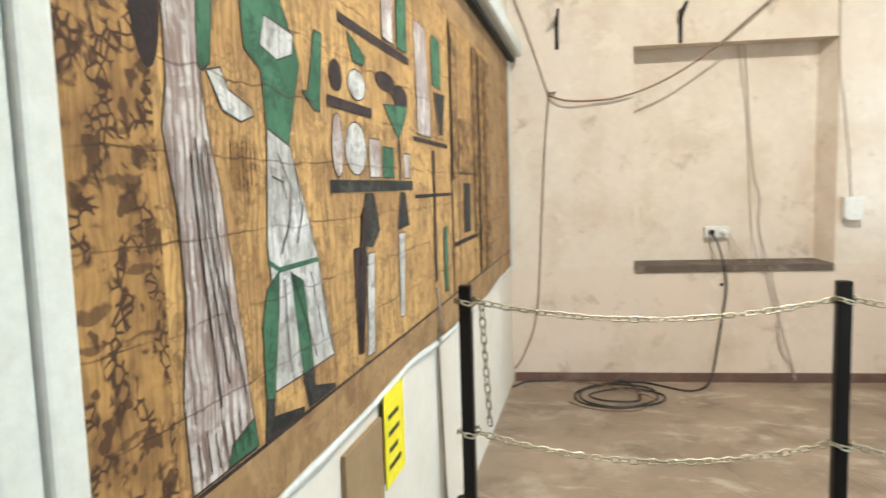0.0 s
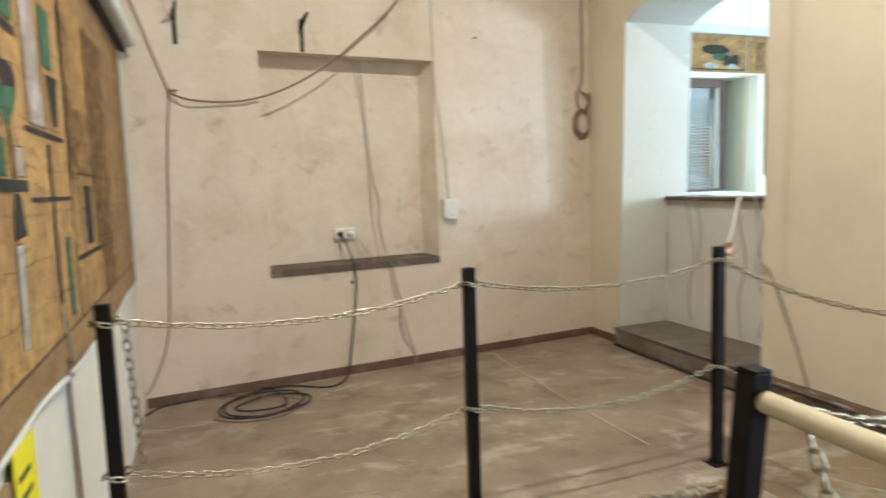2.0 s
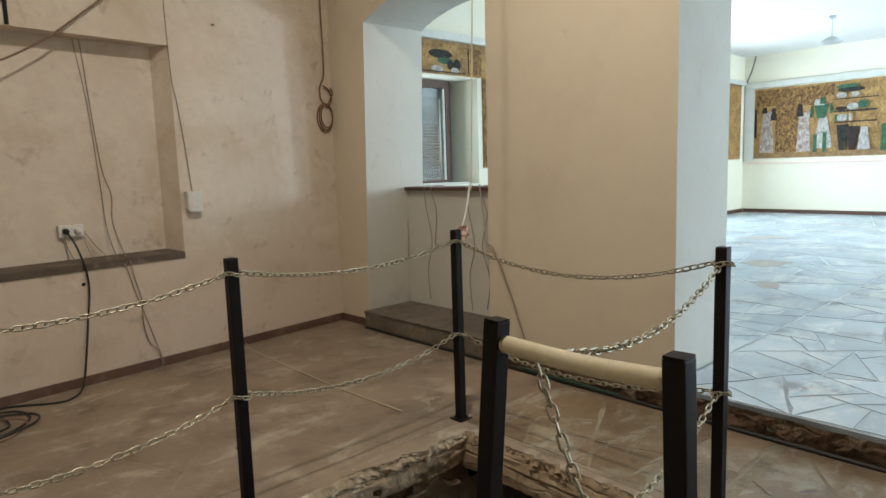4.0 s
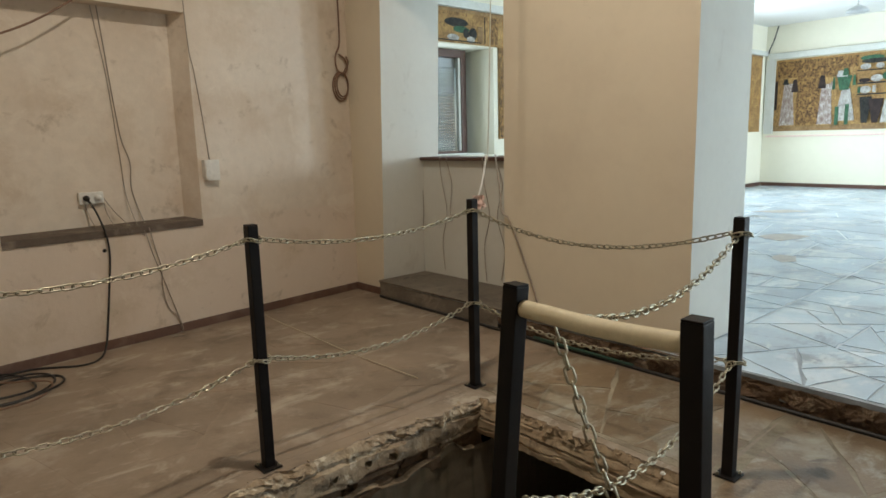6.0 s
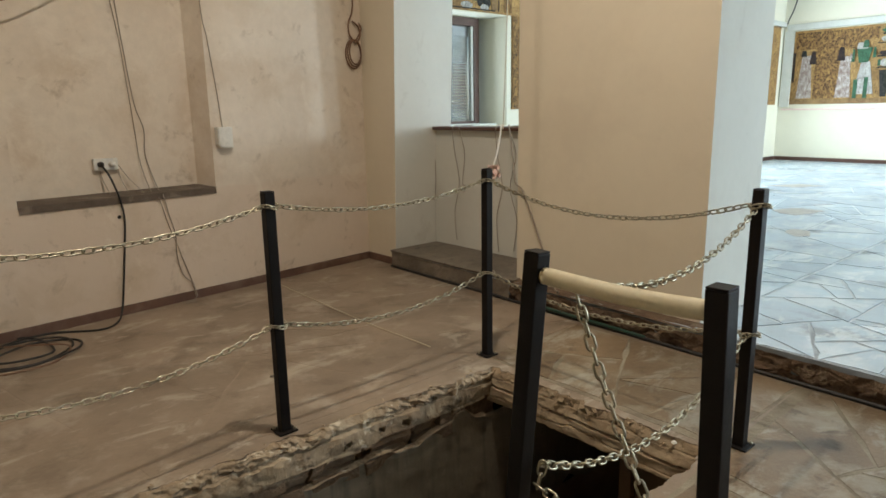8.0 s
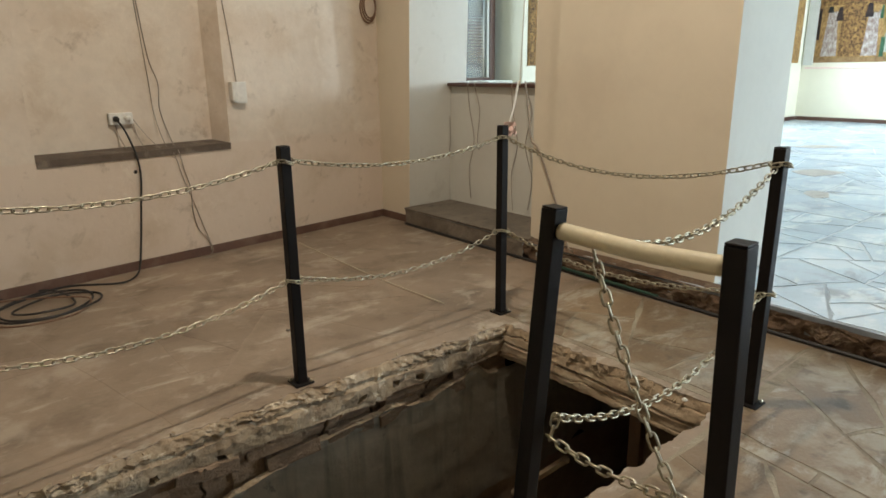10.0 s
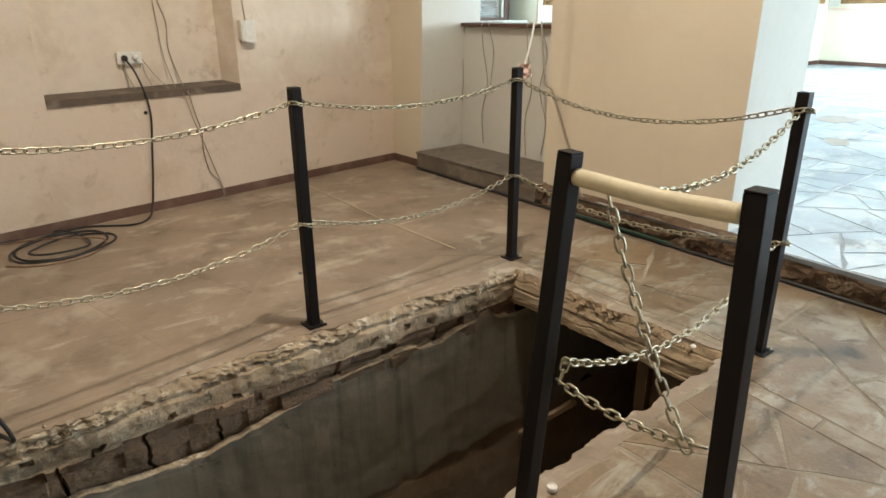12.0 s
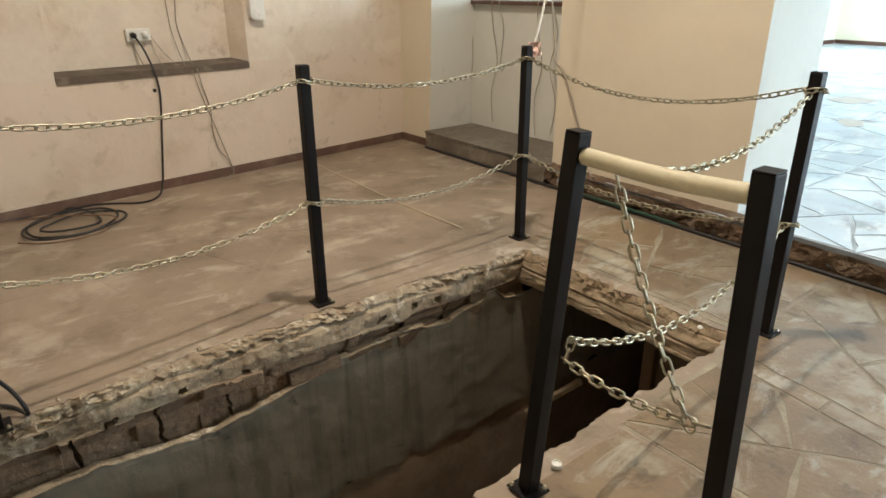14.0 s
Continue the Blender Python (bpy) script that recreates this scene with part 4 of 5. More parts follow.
for ya, za, yb, zb in ((3.09, 1.14, 3.19, 1.97), (3.235, 0.94, 3.37, 1.97), (3.405, 0.94, 3.54, 1.97), (2.63, 1.38, 2.71, 1.97), (2.74, 1.40, 3.05, 1.62)):
    PAINT.append(("sign_column", GLYPH, rect(ya, za, yb, zb)))
PAINT.append(("plume", PRINTPLUM, [(1.60, 1.30), (1.63, 1.31), (1.60, 1.10), (1.57, 0.96), (1.555, 0.96), (1.565, 1.15)]))

for i, (name, material, shape) in enumerate(PAINT):
    bm = flat(shape, MX + 0.0014 + 0.00005 * i)
    thin = min(max(p[k] for p in shape) - min(p[k] for p in shape) for k in (0, 1))
    if thin > 0.03:
        rim = bmesh.ops.inset_individual(bm, faces=list(bm.faces), thickness=0.0028, use_even_offset=True)["faces"]
        for f in rim:
            f.material_index = 1
    part(name, bm, [material, PRINTPLUM], mural)

# battens and cornice round the mural
batten = empty("mural_batten", pose(0, 0, 0), "white painted double upright batten beside the mural", "batten", group="mural battens")
part("inner_strip", box(WEST + 0.001, WEST + 0.030, 0.665, 0.711, 0.30, 2.13, 0.006), FRAMEWHITE, batten)
part("outer_strip", box(WEST + 0.001, WEST + 0.020, 0.614, 0.663, 0.30, 2.13, 0.005), FRAMEWHITE, batten)
thing("mural_batten", box(WEST + 0.001, WEST + 0.022, 4.385, 4.47, 0.78, 2.16, 0.006), FRAMEWHITE, "white painted upright batten at the mural's end", "batten", group="mural battens")
thing("mural_cornice", box(WEST + 0.001, WEST + 0.10, 0.60, 4.47, 2.17, 2.27, 0.02), FRAMEWHITE, "white wooden cornice over the mural", "cornice")
thing("mural_strip", box(WEST + 0.001, WEST + 0.05, 0.60, 4.46, 2.141, 2.169, 0.004), PRINTDARK, "dark strip under the cornice", "strip")

# hall murals: boards with plain shapes
far = empty("mural", pose(0, 0, 0), "ochre mural board with plain pale and green shapes", "mural")
part("board", box(HX - 0.02, HX - 0.001, -3.8, 5.90, 1.30, 2.78), OCHRE, far)


def flat_x(outline, plane):
    made = bmesh.new()
    made.faces.new([made.verts.new((plane, y, z)) for y, z in outline])
    made.normal_update()
    if list(made.faces)[0].normal.x > 0:
        bmesh.ops.reverse_faces(made, faces=made.faces)
    return made


def taper(y, z, wide, tall, top=0.5):
    return [(y - wide / 2, z), (y + wide / 2, z), (y + wide * top / 2, z + tall), (y - wide * top / 2, z + tall)]


FAR_PAINT = [
    (GLYPH, rect(5.02, 1.42, 5.46, 2.74)), (GLYPH, rect(4.62, 2.36, 5.02, 2.74)), (GLYPH, rect(5.46, 2.40, 5.86, 2.74)), (GLYPH, rect(4.36, 2.52, 4.62, 2.74)),
    (PRINTROBE, taper(5.63, 1.42, 0.30, 0.86, 0.55)), (PRINTPLUM, taper(5.50, 2.10, 0.13, 0.26, 0.5)), (PRINTDARK, taper(5.68, 2.26, 0.12, 0.12, 0.6)), (PRINTPLUM, rect(5.84, 1.75, 5.89, 2.35)),
    (PRINTROBE, taper(4.90, 1.42, 0.28, 0.80, 0.6)), (PRINTPLUM, taper(4.98, 2.14, 0.15, 0.26, 0.5)), (PRINTROBE, taper(4.80, 2.10, 0.10, 0.16, 0.4)),
    (PRINTWHITE, taper(4.54, 1.48, 0.36, 0.62, 0.4)), (PRINTGREEN, taper(4.58, 2.08, 0.16, 0.28, 1.7)), (PRINTWHITE, taper(4.62, 2.34, 0.20, 0.12, 0.8)), (PRINTGREEN, taper(4.56, 2.36, 0.11, 0.14, 0.7)),
    (PRINTGREEN, taper(4.68, 1.40, 0.07, 0.36, 1.0)), (PRINTGREEN, taper(4.50, 1.40, 0.07, 0.40, 1.0)), (PRINTGREEN, taper(4.76, 2.10, 0.06, 0.24, 0.6)), (PRINTGREEN, taper(4.40, 2.16, 0.06, 0.20, 0.6)),
    (PRINTDARK, rect(3.60, 2.42, 4.37, 2.44)), (PRINTDARK, rect(3.60, 2.17, 4.35, 2.20)), (PRINTDARK, rect(3.60, 1.96, 4.34, 1.985)), (PRINTGREEN, oval(4.12, 2.66, 0.20, 0.05)), (PRINTDARK, oval(4.06, 2.60, 0.24, 0.045)),
    (PRINTWHITE, oval(4.22, 2.50, 0.09, 0.055)), (PRINTWHITE, oval(3.98, 2.50, 0.07, 0.05)), (PRINTPLUM, oval(4.22, 2.24, 0.10, 0.04)), (PRINTWHITE, oval(4.02, 2.27, 0.10, 0.065)), (PRINTGREEN, oval(3.84, 2.30, 0.09, 0.08)),
    (PRINTWHITE, oval(4.20, 2.06, 0.10, 0.07)), (PRINTGREEN, rect(4.28, 2.0, 4.33, 2.12)), (PRINTWHITE, rect(4.02, 2.0, 4.08, 2.13)), (PRINTDARK, taper(4.18, 1.42, 0.10, 0.50, 2.2)), (PRINTPLUM, taper(4.0, 1.42, 0.10, 0.46, 2.6)),
    (PRINTWHITE, taper(3.80, 1.42, 0.22, 0.44)), (PRINTGREEN, rect(3.40, 1.40, 3.52, 1.90)), (PRINTROBE, taper(2.9, 1.40, 0.34, 0.85)), (PRINTROBE, taper(1.8, 1.40, 0.34, 0.85)), (GLYPH, rect(2.1, 1.42, 2.6, 2.70)),
]
for i, (material, shape) in enumerate(FAR_PAINT):
    part("painted_shape", flat_x(shape, HX - 0.0225 - 0.0015 * i), material, far)
part("lower_border", flat_x(rect(-3.8, 1.30, 5.90, 1.40), HX - 0.0210), BORDER, far)
thing("mural_batten", box(HX - 0.05, HX - 0.001, 5.905, 6.09, 1.25, 2.80, 0.006), FRAMEWHITE, "white painted batten in the hall corner", "batten", group="mural battens")

frieze = empty("mural", pose(0, 0, 0), "ochre mural frieze with dark shapes round the hall windows", "mural")


def board_y(x0, x1, za, zb, y, material, name="board"):
    return part(name, box(x0, x1, y - 0.012, y, za, zb), material, frieze)


board_y(3.75, 14.4, 2.475, 2.885, 6.129, OCHRE)
for a, b in ((6.16, 7.70), (9.50, 11.10), (12.90, 14.40)):
    board_y(a, b, 1.30, 2.475, 6.129, OCHRE)


def flat_y(outline, plane):
    made = bmesh.new()
    made.faces.new([made.verts.new((x, plane, z)) for x, z in outline])
    made.normal_update()
    if list(made.faces)[0].normal.y > 0:
        bmesh.ops.reverse_faces(made, faces=made.faces)
    return made


FRIEZE_PAINT = [(PRINTDARK, oval(5.42, 2.72, 0.20, 0.055)), (PRINTGREEN, oval(5.50, 2.64, 0.14, 0.04)), (PRINTDARK, oval(5.70, 2.60, 0.07, 0.075)), (PRINTDARK, oval(5.58, 2.60, 0.05, 0.06)),
                (PRINTWHITE, oval(5.36, 2.54, 0.10, 0.04)), (PRINTWHITE, oval(5.66, 2.53, 0.07, 0.04)), (BORDER, rect(3.75, 2.84, 14.4, 2.884)), (PRINTPLUM, rect(5.90, 2.50, 5.92, 2.83)), (GLYPH, rect(6.0, 2.50, 6.15, 2.83)),
                (GLYPH, rect(6.17, 1.32, 6.36, 2.47)), (PRINTDARK, rect(5.0, 2.496, 5.85, 2.510)), (BORDER, rect(5.78, 2.515, 5.88, 2.70))]
for i, (material, shape) in enumerate(FRIEZE_PAINT):
    part("painted_shape", flat_y(shape, 6.1165 - 0.0008 * i), material, frieze)

# ---------------------------------------------------------------- posts and chains
SIDE = 0.042


def post(name, x, y, tall, label, lean_x=0.0, lean_y=0.0):
    p = empty(name, pose(x, y, 0.004, lean_x, lean_y, 0), label, "barrier post", group="barrier posts")
    h = SIDE / 2
    part("shaft", box(-h, h, -h, h, 0.006, tall - 0.003, 0.003), BLACK, p)
    part("cap", box(-h + 0.0005, h - 0.0005, -h + 0.0005, h - 0.0005, tall - 0.0028, tall + 0.002, 0.002), BLACK, p)
    plate = part("base_plate", box(-0.042, 0.042, -0.042, 0.042, 0.0, 0.006, 0.0015), BLACK, p)
    for sx in (-1, 1):
        bolt = lathe([(0.007, 0), (0.007, 0.005), (0.004, 0.009), (0.004, 0.012)], 6)
        part("bolt", bolt, ZINC, plate, "small zinc bolt", m=pose(sx * 0.032, -sx * 0.030, 0.006))
    return p


A, B, C, D, E, P = (0.833, 2.458), (2.05, 2.479), (2.078, 1.125), (0.786, 1.059), (0.768, 0.629), (-0.384, 2.315)
post("barrier_post", *P, 1.0, "black square steel barrier post beside the mural wall")
post("barrier_post", *A, 1.0, "black square steel barrier post at the pit's edge")
post("barrier_post", *B, 1.0, "black square steel barrier post with a pink ribbon")
post("barrier_post", *C, 1.0, "black square steel barrier post before the hall opening")
post("barrier_post", D[0] - 0.055, D[1] + 0.038, 0.987, "black square steel post that holds a cream pipe", 2.2, 3.2)
post("barrier_post", E[0] + 0.017, E[1] - 0.016, 0.991, "black square steel post at the end of a cream pipe", -1.0, -1.1)
thing("pipe_rail", tube([(D[0], D[1] - 0.022, 0.937), (D[0] - 0.004, 0.95, 0.936), (0.776, 0.85, 0.936), (0.772, 0.75, 0.940), (E[0], E[1] + 0.022, 0.947)], 0.0195, 18), PIPE,
      "cream plastic pipe held between two black posts", "pipe rail", smooth=True)

# one chain link, lying along x
def link_mesh():
    made = bmesh.new()
    length, wide, r = 0.0190, 0.0092, 0.0032
    centre = []
    for k in range(6):
        a = -math.pi / 2 + math.pi * k / 5
        centre.append((length - wide + wide * math.cos(a), wide * math.sin(a)))
    centre += [(-x, -y) for x, y in centre]
    rings = []
    n = len(centre)
    for i, (x, y) in enumerate(centre):
        px, py = centre[i - 1]
        qx, qy = centre[(i + 1) % n]
        t = Vector((qx - px, qy - py, 0)).normalized()
        s = Vector((t.y, -t.x, 0))
        rings.append([made.verts.new(Vector((x, y, 0)) + r * (math.cos(b) * s + math.sin(b) * Vector((0, 0, 1)))) for b in [2 * math.pi * j / 5 for j in range(5)]])
    for i in range(n):
        a, b = rings[i], rings[(i + 1) % n]
        for j in range(5):
            made.faces.new((a[j], b[j], b[(j + 1) % 5], a[(j + 1) % 5]))
    bmesh.ops.recalc_face_normals(made, faces=made.faces)
    return mesh("link", made, ZINC, True)


LINK = link_mesh()
PITCH = 0.0305


def chain(points, label):
    """Links along a line of points, every other one turned by a right angle."""
    pts = [Vector(p) for p in points]
    c = empty("chain", pose(*pts[0]), label, "chain", group="barrier chains")
    run = [0.0]
    for a, b in zip(pts, pts[1:]):
        run.append(run[-1] + (b - a).length)
    count = max(2, round(run[-1] / PITCH))

    def at(s):
        i = max(0, min(len(pts) - 2, int(np.searchsorted(run, s, "right")) - 1))
        return pts[i].lerp(pts[i + 1], (s - run[i]) / max(1e-9, run[i + 1] - run[i]))

    for k in range(count):
        s = run[-1] * (k + 0.5) / count
        p, ahead = at(s), (at(min(run[-1], s + 0.017)) - at(max(0, s - 0.017))).normalized()
        turn = ahead.to_track_quat("X", "Z").to_matrix().to_4x4()
        twist = (45 if k % 2 else -45) + 14 * math.sin(k * 2.3)
        part("link", LINK, None, c, m=Matrix.Translation(p - pts[0]) @ turn @ pose(0, 0, 0, twist, 0, 0))
    return c


def hung(a, b, sag, n=24):
    a, b = Vector(a), Vector(b)
    return [a.lerp(b, k / n) - Vector((0, 0, sag * 4 * (k / n) * (1 - k / n))) for k in range(n + 1)]


def loop(x, y, z, r=0.033):
    """A turn of chain round a post."""
    return [(x + r * math.cos(a), y + r * math.sin(a), z + 0.006 * math.sin(a * 2)) for a in [2 * math.pi * k / 16 for k in range(17)]]


g = 0.034
TOP, MID = 0.945, 0.462
chain(hung((P[0] + g, P[1], 0.952), (A[0] - g, A[1] - 0.004, TOP), 0.065), "zinc-plated steel chain sagging between two posts")
chain(hung((P[0] + g, P[1], 0.487), (A[0] - g, A[1] - 0.004, MID), 0.084), "lower zinc-plated steel chain between two posts")
chain(hung((A[0] + g, A[1], TOP), (B[0] - g, B[1], TOP), 0.064), "zinc-plated steel chain sagging between two posts")
chain(hung((A[0] + g, A[1], MID), (B[0] - g, B[1], MID), 0.086), "lower zinc-plated steel chain between two posts")
chain(hung((B[0], B[1] - g, TOP), (C[0], C[1] + g, TOP), 0.11), "zinc-plated steel chain sagging between two posts")
chain(hung((B[0], B[1] - g, MID), (C[0], C[1] + g, MID), 0.085), "lower zinc-plated steel chain between two posts")
chain(hung((C[0] - g, C[1], 0.935), (D[0] + 0.02, D[1] - 0.05, 0.935), 0.118), "zinc-plated steel chain from a post down to the cream pipe")
chain(hung((C[0] - g, C[1], MID), (D[0] + 0.012, D[1] - 0.012, 0.468), 0.15), "lower zinc-plated steel chain from a post to the pipe's post")
chain(hung((D[0] + 0.01, D[1] - 0.10, 0.912), (E[0] + 0.004, E[1] + 0.062, 0.425), 0.035), "zinc-plated steel chain hanging from the cream pipe")
chain([(D[0] + 0.012, D[1] - 0.018, 0.478), (D[0] + 0.006, D[1] - 0.016, 0.45), (D[0] - 0.004, D[1] - 0.014, 0.415)], "few zinc-plated links hanging at the pipe's post")
chain(hung((D[0] - 0.01, D[1] - 0.012, 0.425), (E[0] + 0.006, E[1] + 0.03, 0.455), 0.025), "short zinc-plated steel chain between the pipe's posts")
chain(hung((P[0] + 0.05, P[1] + 0.03, 0.945), (P[0] + 0.07, P[1] + 0.04, 0.50), 0.0), "zinc-plated chain end hanging from the post by the wall")
for (x, y), heights in ((A, (TOP, MID)), (B, (TOP, MID)), (C, (TOP, MID)), (P, (0.952, 0.487))):
    for z in heights:
        chain(loop(x, y, z), "turn of zinc-plated chain round a black post")

# ---------------------------------------------------------------- things on the north wall
def wall_point(u, d, z):
    """A point at u along the north wall, d before it, z up."""
    return NORTH @ Vector((u, -d, z))


def wall_pose(u, z):
    return NORTH @ pose(u, -0.001, z, 90, 0, 0)


def cable(points, radius, material, name, label, category="cable", steps=6):
    return thing(name, tube(points, radius, 7, smooth_steps=steps), material, label, category, smooth=True)


s = empty("wall_socket", NORTH @ pose(1.362, 0.139, 0.993), "white double wall socket with a black plug, in the niche", "socket")
plate = part("plate", box(-0.076, 0.076, -0.030, 0.0, -0.038, 0.038, 0.006), PLASTIC, s)
for du in (-0.037, 0.037):
    rim = lathe([(0.0245, 0.0), (0.0245, 0.004), (0.020, 0.004), (0.019, 0.0015), (0.004, 0.0015)], 20)
    part("socket_well", rim, PLASTIC, plate, m=pose(du, -0.030, 0, 90, 0, 0))
part("plug", lathe([(0.019, 0), (0.019, 0.018), (0.014, 0.03), (0.009, 0.042)], 16), RUBBER, s, "black rubber plug", True, pose(-0.037, -0.032, 0, 90, 0, 0))
part("white_plug", lathe([(0.020, 0), (0.020, 0.014), (0.016, 0.024), (0.006, 0.028)], 16), PLASTIC, s, "white plastic plug", True, pose(0.037, -0.032, 0, 90, 0, 0))
s = empty("junction_box", NORTH @ pose(2.138, 0.0, 1.135), "white plastic junction box on the wall beside the niche", "junction box")


def box_outline(w, h, round_by):
    return [(w, -h), (w, h), (-w, h)] + [(-w + round_by * (1 - math.cos(a)), -h + round_by * (1 - math.sin(a))) for a in [math.pi / 2 * k / 6 for k in range(7)]]


case = part("case", prism(box_outline(0.056, 0.074, 0.035), "y", -0.050, -0.001), PLASTIC, s)
part("cover", prism(box_outline(0.050, 0.068, 0.031), "y", -0.055, -0.0505), PLASTIC, case)
cable([wall_point(2.145, 0.006, 1.20), wall_point(2.12, 0.005, 1.50), wall_point(2.085, 0.005, 1.82), wall_point(2.05, 0.004, 2.21), wall_point(2.03, 0.004, 4.19)], 0.0035, GREYCABLE, "thin_cable", "thin grey cable running up from the junction box")
def coiled(points):
    """Loops spread out over the floor before the wall."""
    return [((x - 0.26) * 1.25 + 0.19, min((y - 4.1) * 1.15 + 4.22, 4.49 + 0.114 * (x + 0.49)), z) for x, y, z in points]


cable([wall_point(1.325, -0.09, 0.99), wall_point(1.345, -0.02, 0.91), wall_point(1.375, 0.02, 0.76), wall_point(1.385, 0.02, 0.62), wall_point(1.36, 0.02, 0.42), wall_point(1.325, 0.03, 0.20), wall_point(1.29, 0.05, 0.05),
       wall_point(1.21, 0.16, 0.008), wall_point(1.08, 0.22, 0.007), *coiled([(0.40, 4.40, 0.007), (0.22, 4.36, 0.007), (0.08, 4.22, 0.007), (0.10, 4.02, 0.007), (0.28, 3.95, 0.007), (0.44, 4.10, 0.010), (0.42, 4.27, 0.016),
       (0.24, 4.30, 0.020), (0.06, 4.16, 0.018), (0.08, 3.96, 0.02), (0.26, 3.90, 0.022), (0.45, 4.02, 0.02), (0.47, 4.20, 0.008), (0.30, 4.24, 0.022), (0.12, 4.10, 0.022), (0.20, 4.00, 0.024), (0.36, 4.05, 0.022), (0.30, 4.40, 0.010), (0.05, 4.46, 0.007), (-0.20, 4.34, 0.007), (-0.28, 4.22, 0.007)])],
      0.0065, RUBBER, "extension_cable", "black rubber cable from the socket, coiled on the floor")
cable(coiled([(-0.22, 4.36, 0.006), (-0.1, 4.40, 0.006), (0.1, 4.36, 0.006), (0.25, 4.22, 0.03), (0.42, 4.06, 0.03), (0.34, 3.92, 0.006), (0.15, 3.90, 0.006), (0.02, 4.0, 0.006)]), 0.005, BROWNCABLE, "loose_cable", "brown cable end lying in the coil")
cable([wall_point(1.49, -0.134, 2.21), wall_point(1.525, -0.134, 1.95), wall_point(1.55, -0.133, 1.70), wall_point(1.575, -0.13, 1.26), wall_point(1.585, -0.12, 1.0), wall_point(1.61, -0.06, 0.80), wall_point(1.63, 0.012, 0.745),
       wall_point(1.675, 0.008, 0.57), wall_point(1.725, 0.008, 0.41), wall_point(1.77, 0.008, 0.25), wall_point(1.81, 0.012, 0.11), wall_point(1.82, 0.03, 0.03), wall_point(1.76, 0.07, 0.007), wall_point(1.70, 0.09, 0.006), wall_point(1.80, 0.10, 0.006)],
      0.0028, GREYCABLE, "thin_cable", "thin grey-brown cable hanging down the niche to the floor")
cable([wall_point(1.528, -0.134, 2.213), wall_point(1.540, -0.134, 2.084), wall_point(1.563, -0.134, 1.741), wall_point(1.596, -0.134, 1.380), wall_point(1.641, -0.134, 1.207), wall_point(1.632, -0.134, 1.032), wall_point(1.675, -0.100, 0.815), wall_point(1.66, 0.014, 0.764), wall_point(1.685, 0.014, 0.632), wall_point(1.717, 0.014, 0.489), wall_point(1.712, 0.014, 0.348), wall_point(1.74, 0.012, 0.20), wall_point(1.80, 0.014, 0.12), wall_point(1.815, 0.02, 0.03)],
      0.0036, GREYCABLE, "thin_cable", "dark thin cable hanging down the niche over the sill")
cable([wall_point(1.44, -0.12, 0.985), wall_point(1.50, -0.10, 0.88), wall_point(1.57, -0.03, 0.775), wall_point(1.63, 0.01, 0.72)], 0.0025, GREYCABLE, "thin_cable", "thin cable from the socket over the sill")
for u in (1.325, 1.44):
    cable([wall_point(u, -0.128, 0.955), wall_point(u + 0.012, -0.12, 0.88), wall_point(u + 0.03, -0.08, 0.802)], 0.0025, GREYCABLE, "thin_cable", "short thin cable below the socket")
thing("wall_hole", lathe([(0.004, 0.0), (0.010, 0.002), (0.013, 0.0005)], 9), BLACKHOLE, "small dark hole in the plaster", "hole", m=wall_pose(1.362, 0.655))
cable([wall_point(0.02, 0.01, 2.60), wall_point(0.12, 0.008, 2.33), wall_point(0.24, 0.008, 1.97), wall_point(0.255, 0.010, 1.93), wall_point(0.225, 0.008, 1.60), wall_point(0.195, 0.006, 1.08), wall_point(0.155, 0.006, 0.47), wall_point(0.065, 0.008, 0.19), wall_point(-0.0, 0.02, 0.09)],
      0.004, BROWNCABLE, "wall_cable", "thin brown cable clipped down the plaster")
cable([wall_point(0.30, 0.02, 1.945), wall_point(0.25, 0.015, 1.93), wall_point(0.36, 0.05, 1.885), wall_point(0.544, 0.03, 1.878), wall_point(0.724, 0.03, 1.896), wall_point(0.942, 0.03, 1.967), wall_point(1.171, 0.03, 2.089), wall_point(1.438, 0.03, 2.288), wall_point(1.818, 0.03, 2.665), wall_point(2.302, 0.02, 3.465), wall_point(2.602, 0.01, 4.19)],
      0.0065, BROWNCABLE, "slack_cable", "brown cable hanging slack along the wall under the ceiling")
bm = tube([wall_point(3.41, 0.012, 4.19), wall_point(3.405, 0.012, 2.76), wall_point(3.41, 0.012, 2.30), wall_point(3.40, 0.014, 2.12), wall_point(3.35, 0.018, 2.02), wall_point(3.36, 0.02, 1.92), wall_point(3.43, 0.02, 1.88), wall_point(3.47, 0.02, 1.93), wall_point(3.45, 0.02, 2.0), wall_point(3.39, 0.02, 2.04)], 0.007, 7)
for k in range(3):
    ring = [wall_point(3.395 + 0.006 * k + (0.082 - 0.010 * k) * math.cos(a), 0.014 + 0.006 * k, 1.775 + 0.008 * k + (0.118 - 0.010 * k) * math.sin(a)) for a in [2 * math.pi * j / 18 for j in range(19)]]
    tube(ring, 0.006, 7, bm, 3)
tube([wall_point(3.40, 0.03, 1.86), wall_point(3.44, 0.03, 1.92), wall_point(3.475, 0.03, 1.98), wall_point(3.46, 0.02, 2.03)], 0.006, 7, bm)
thing("cable_coil", bm, BROWNCABLE, "grey-brown cable coiled on the wall near the corner", "cable", smooth=True)


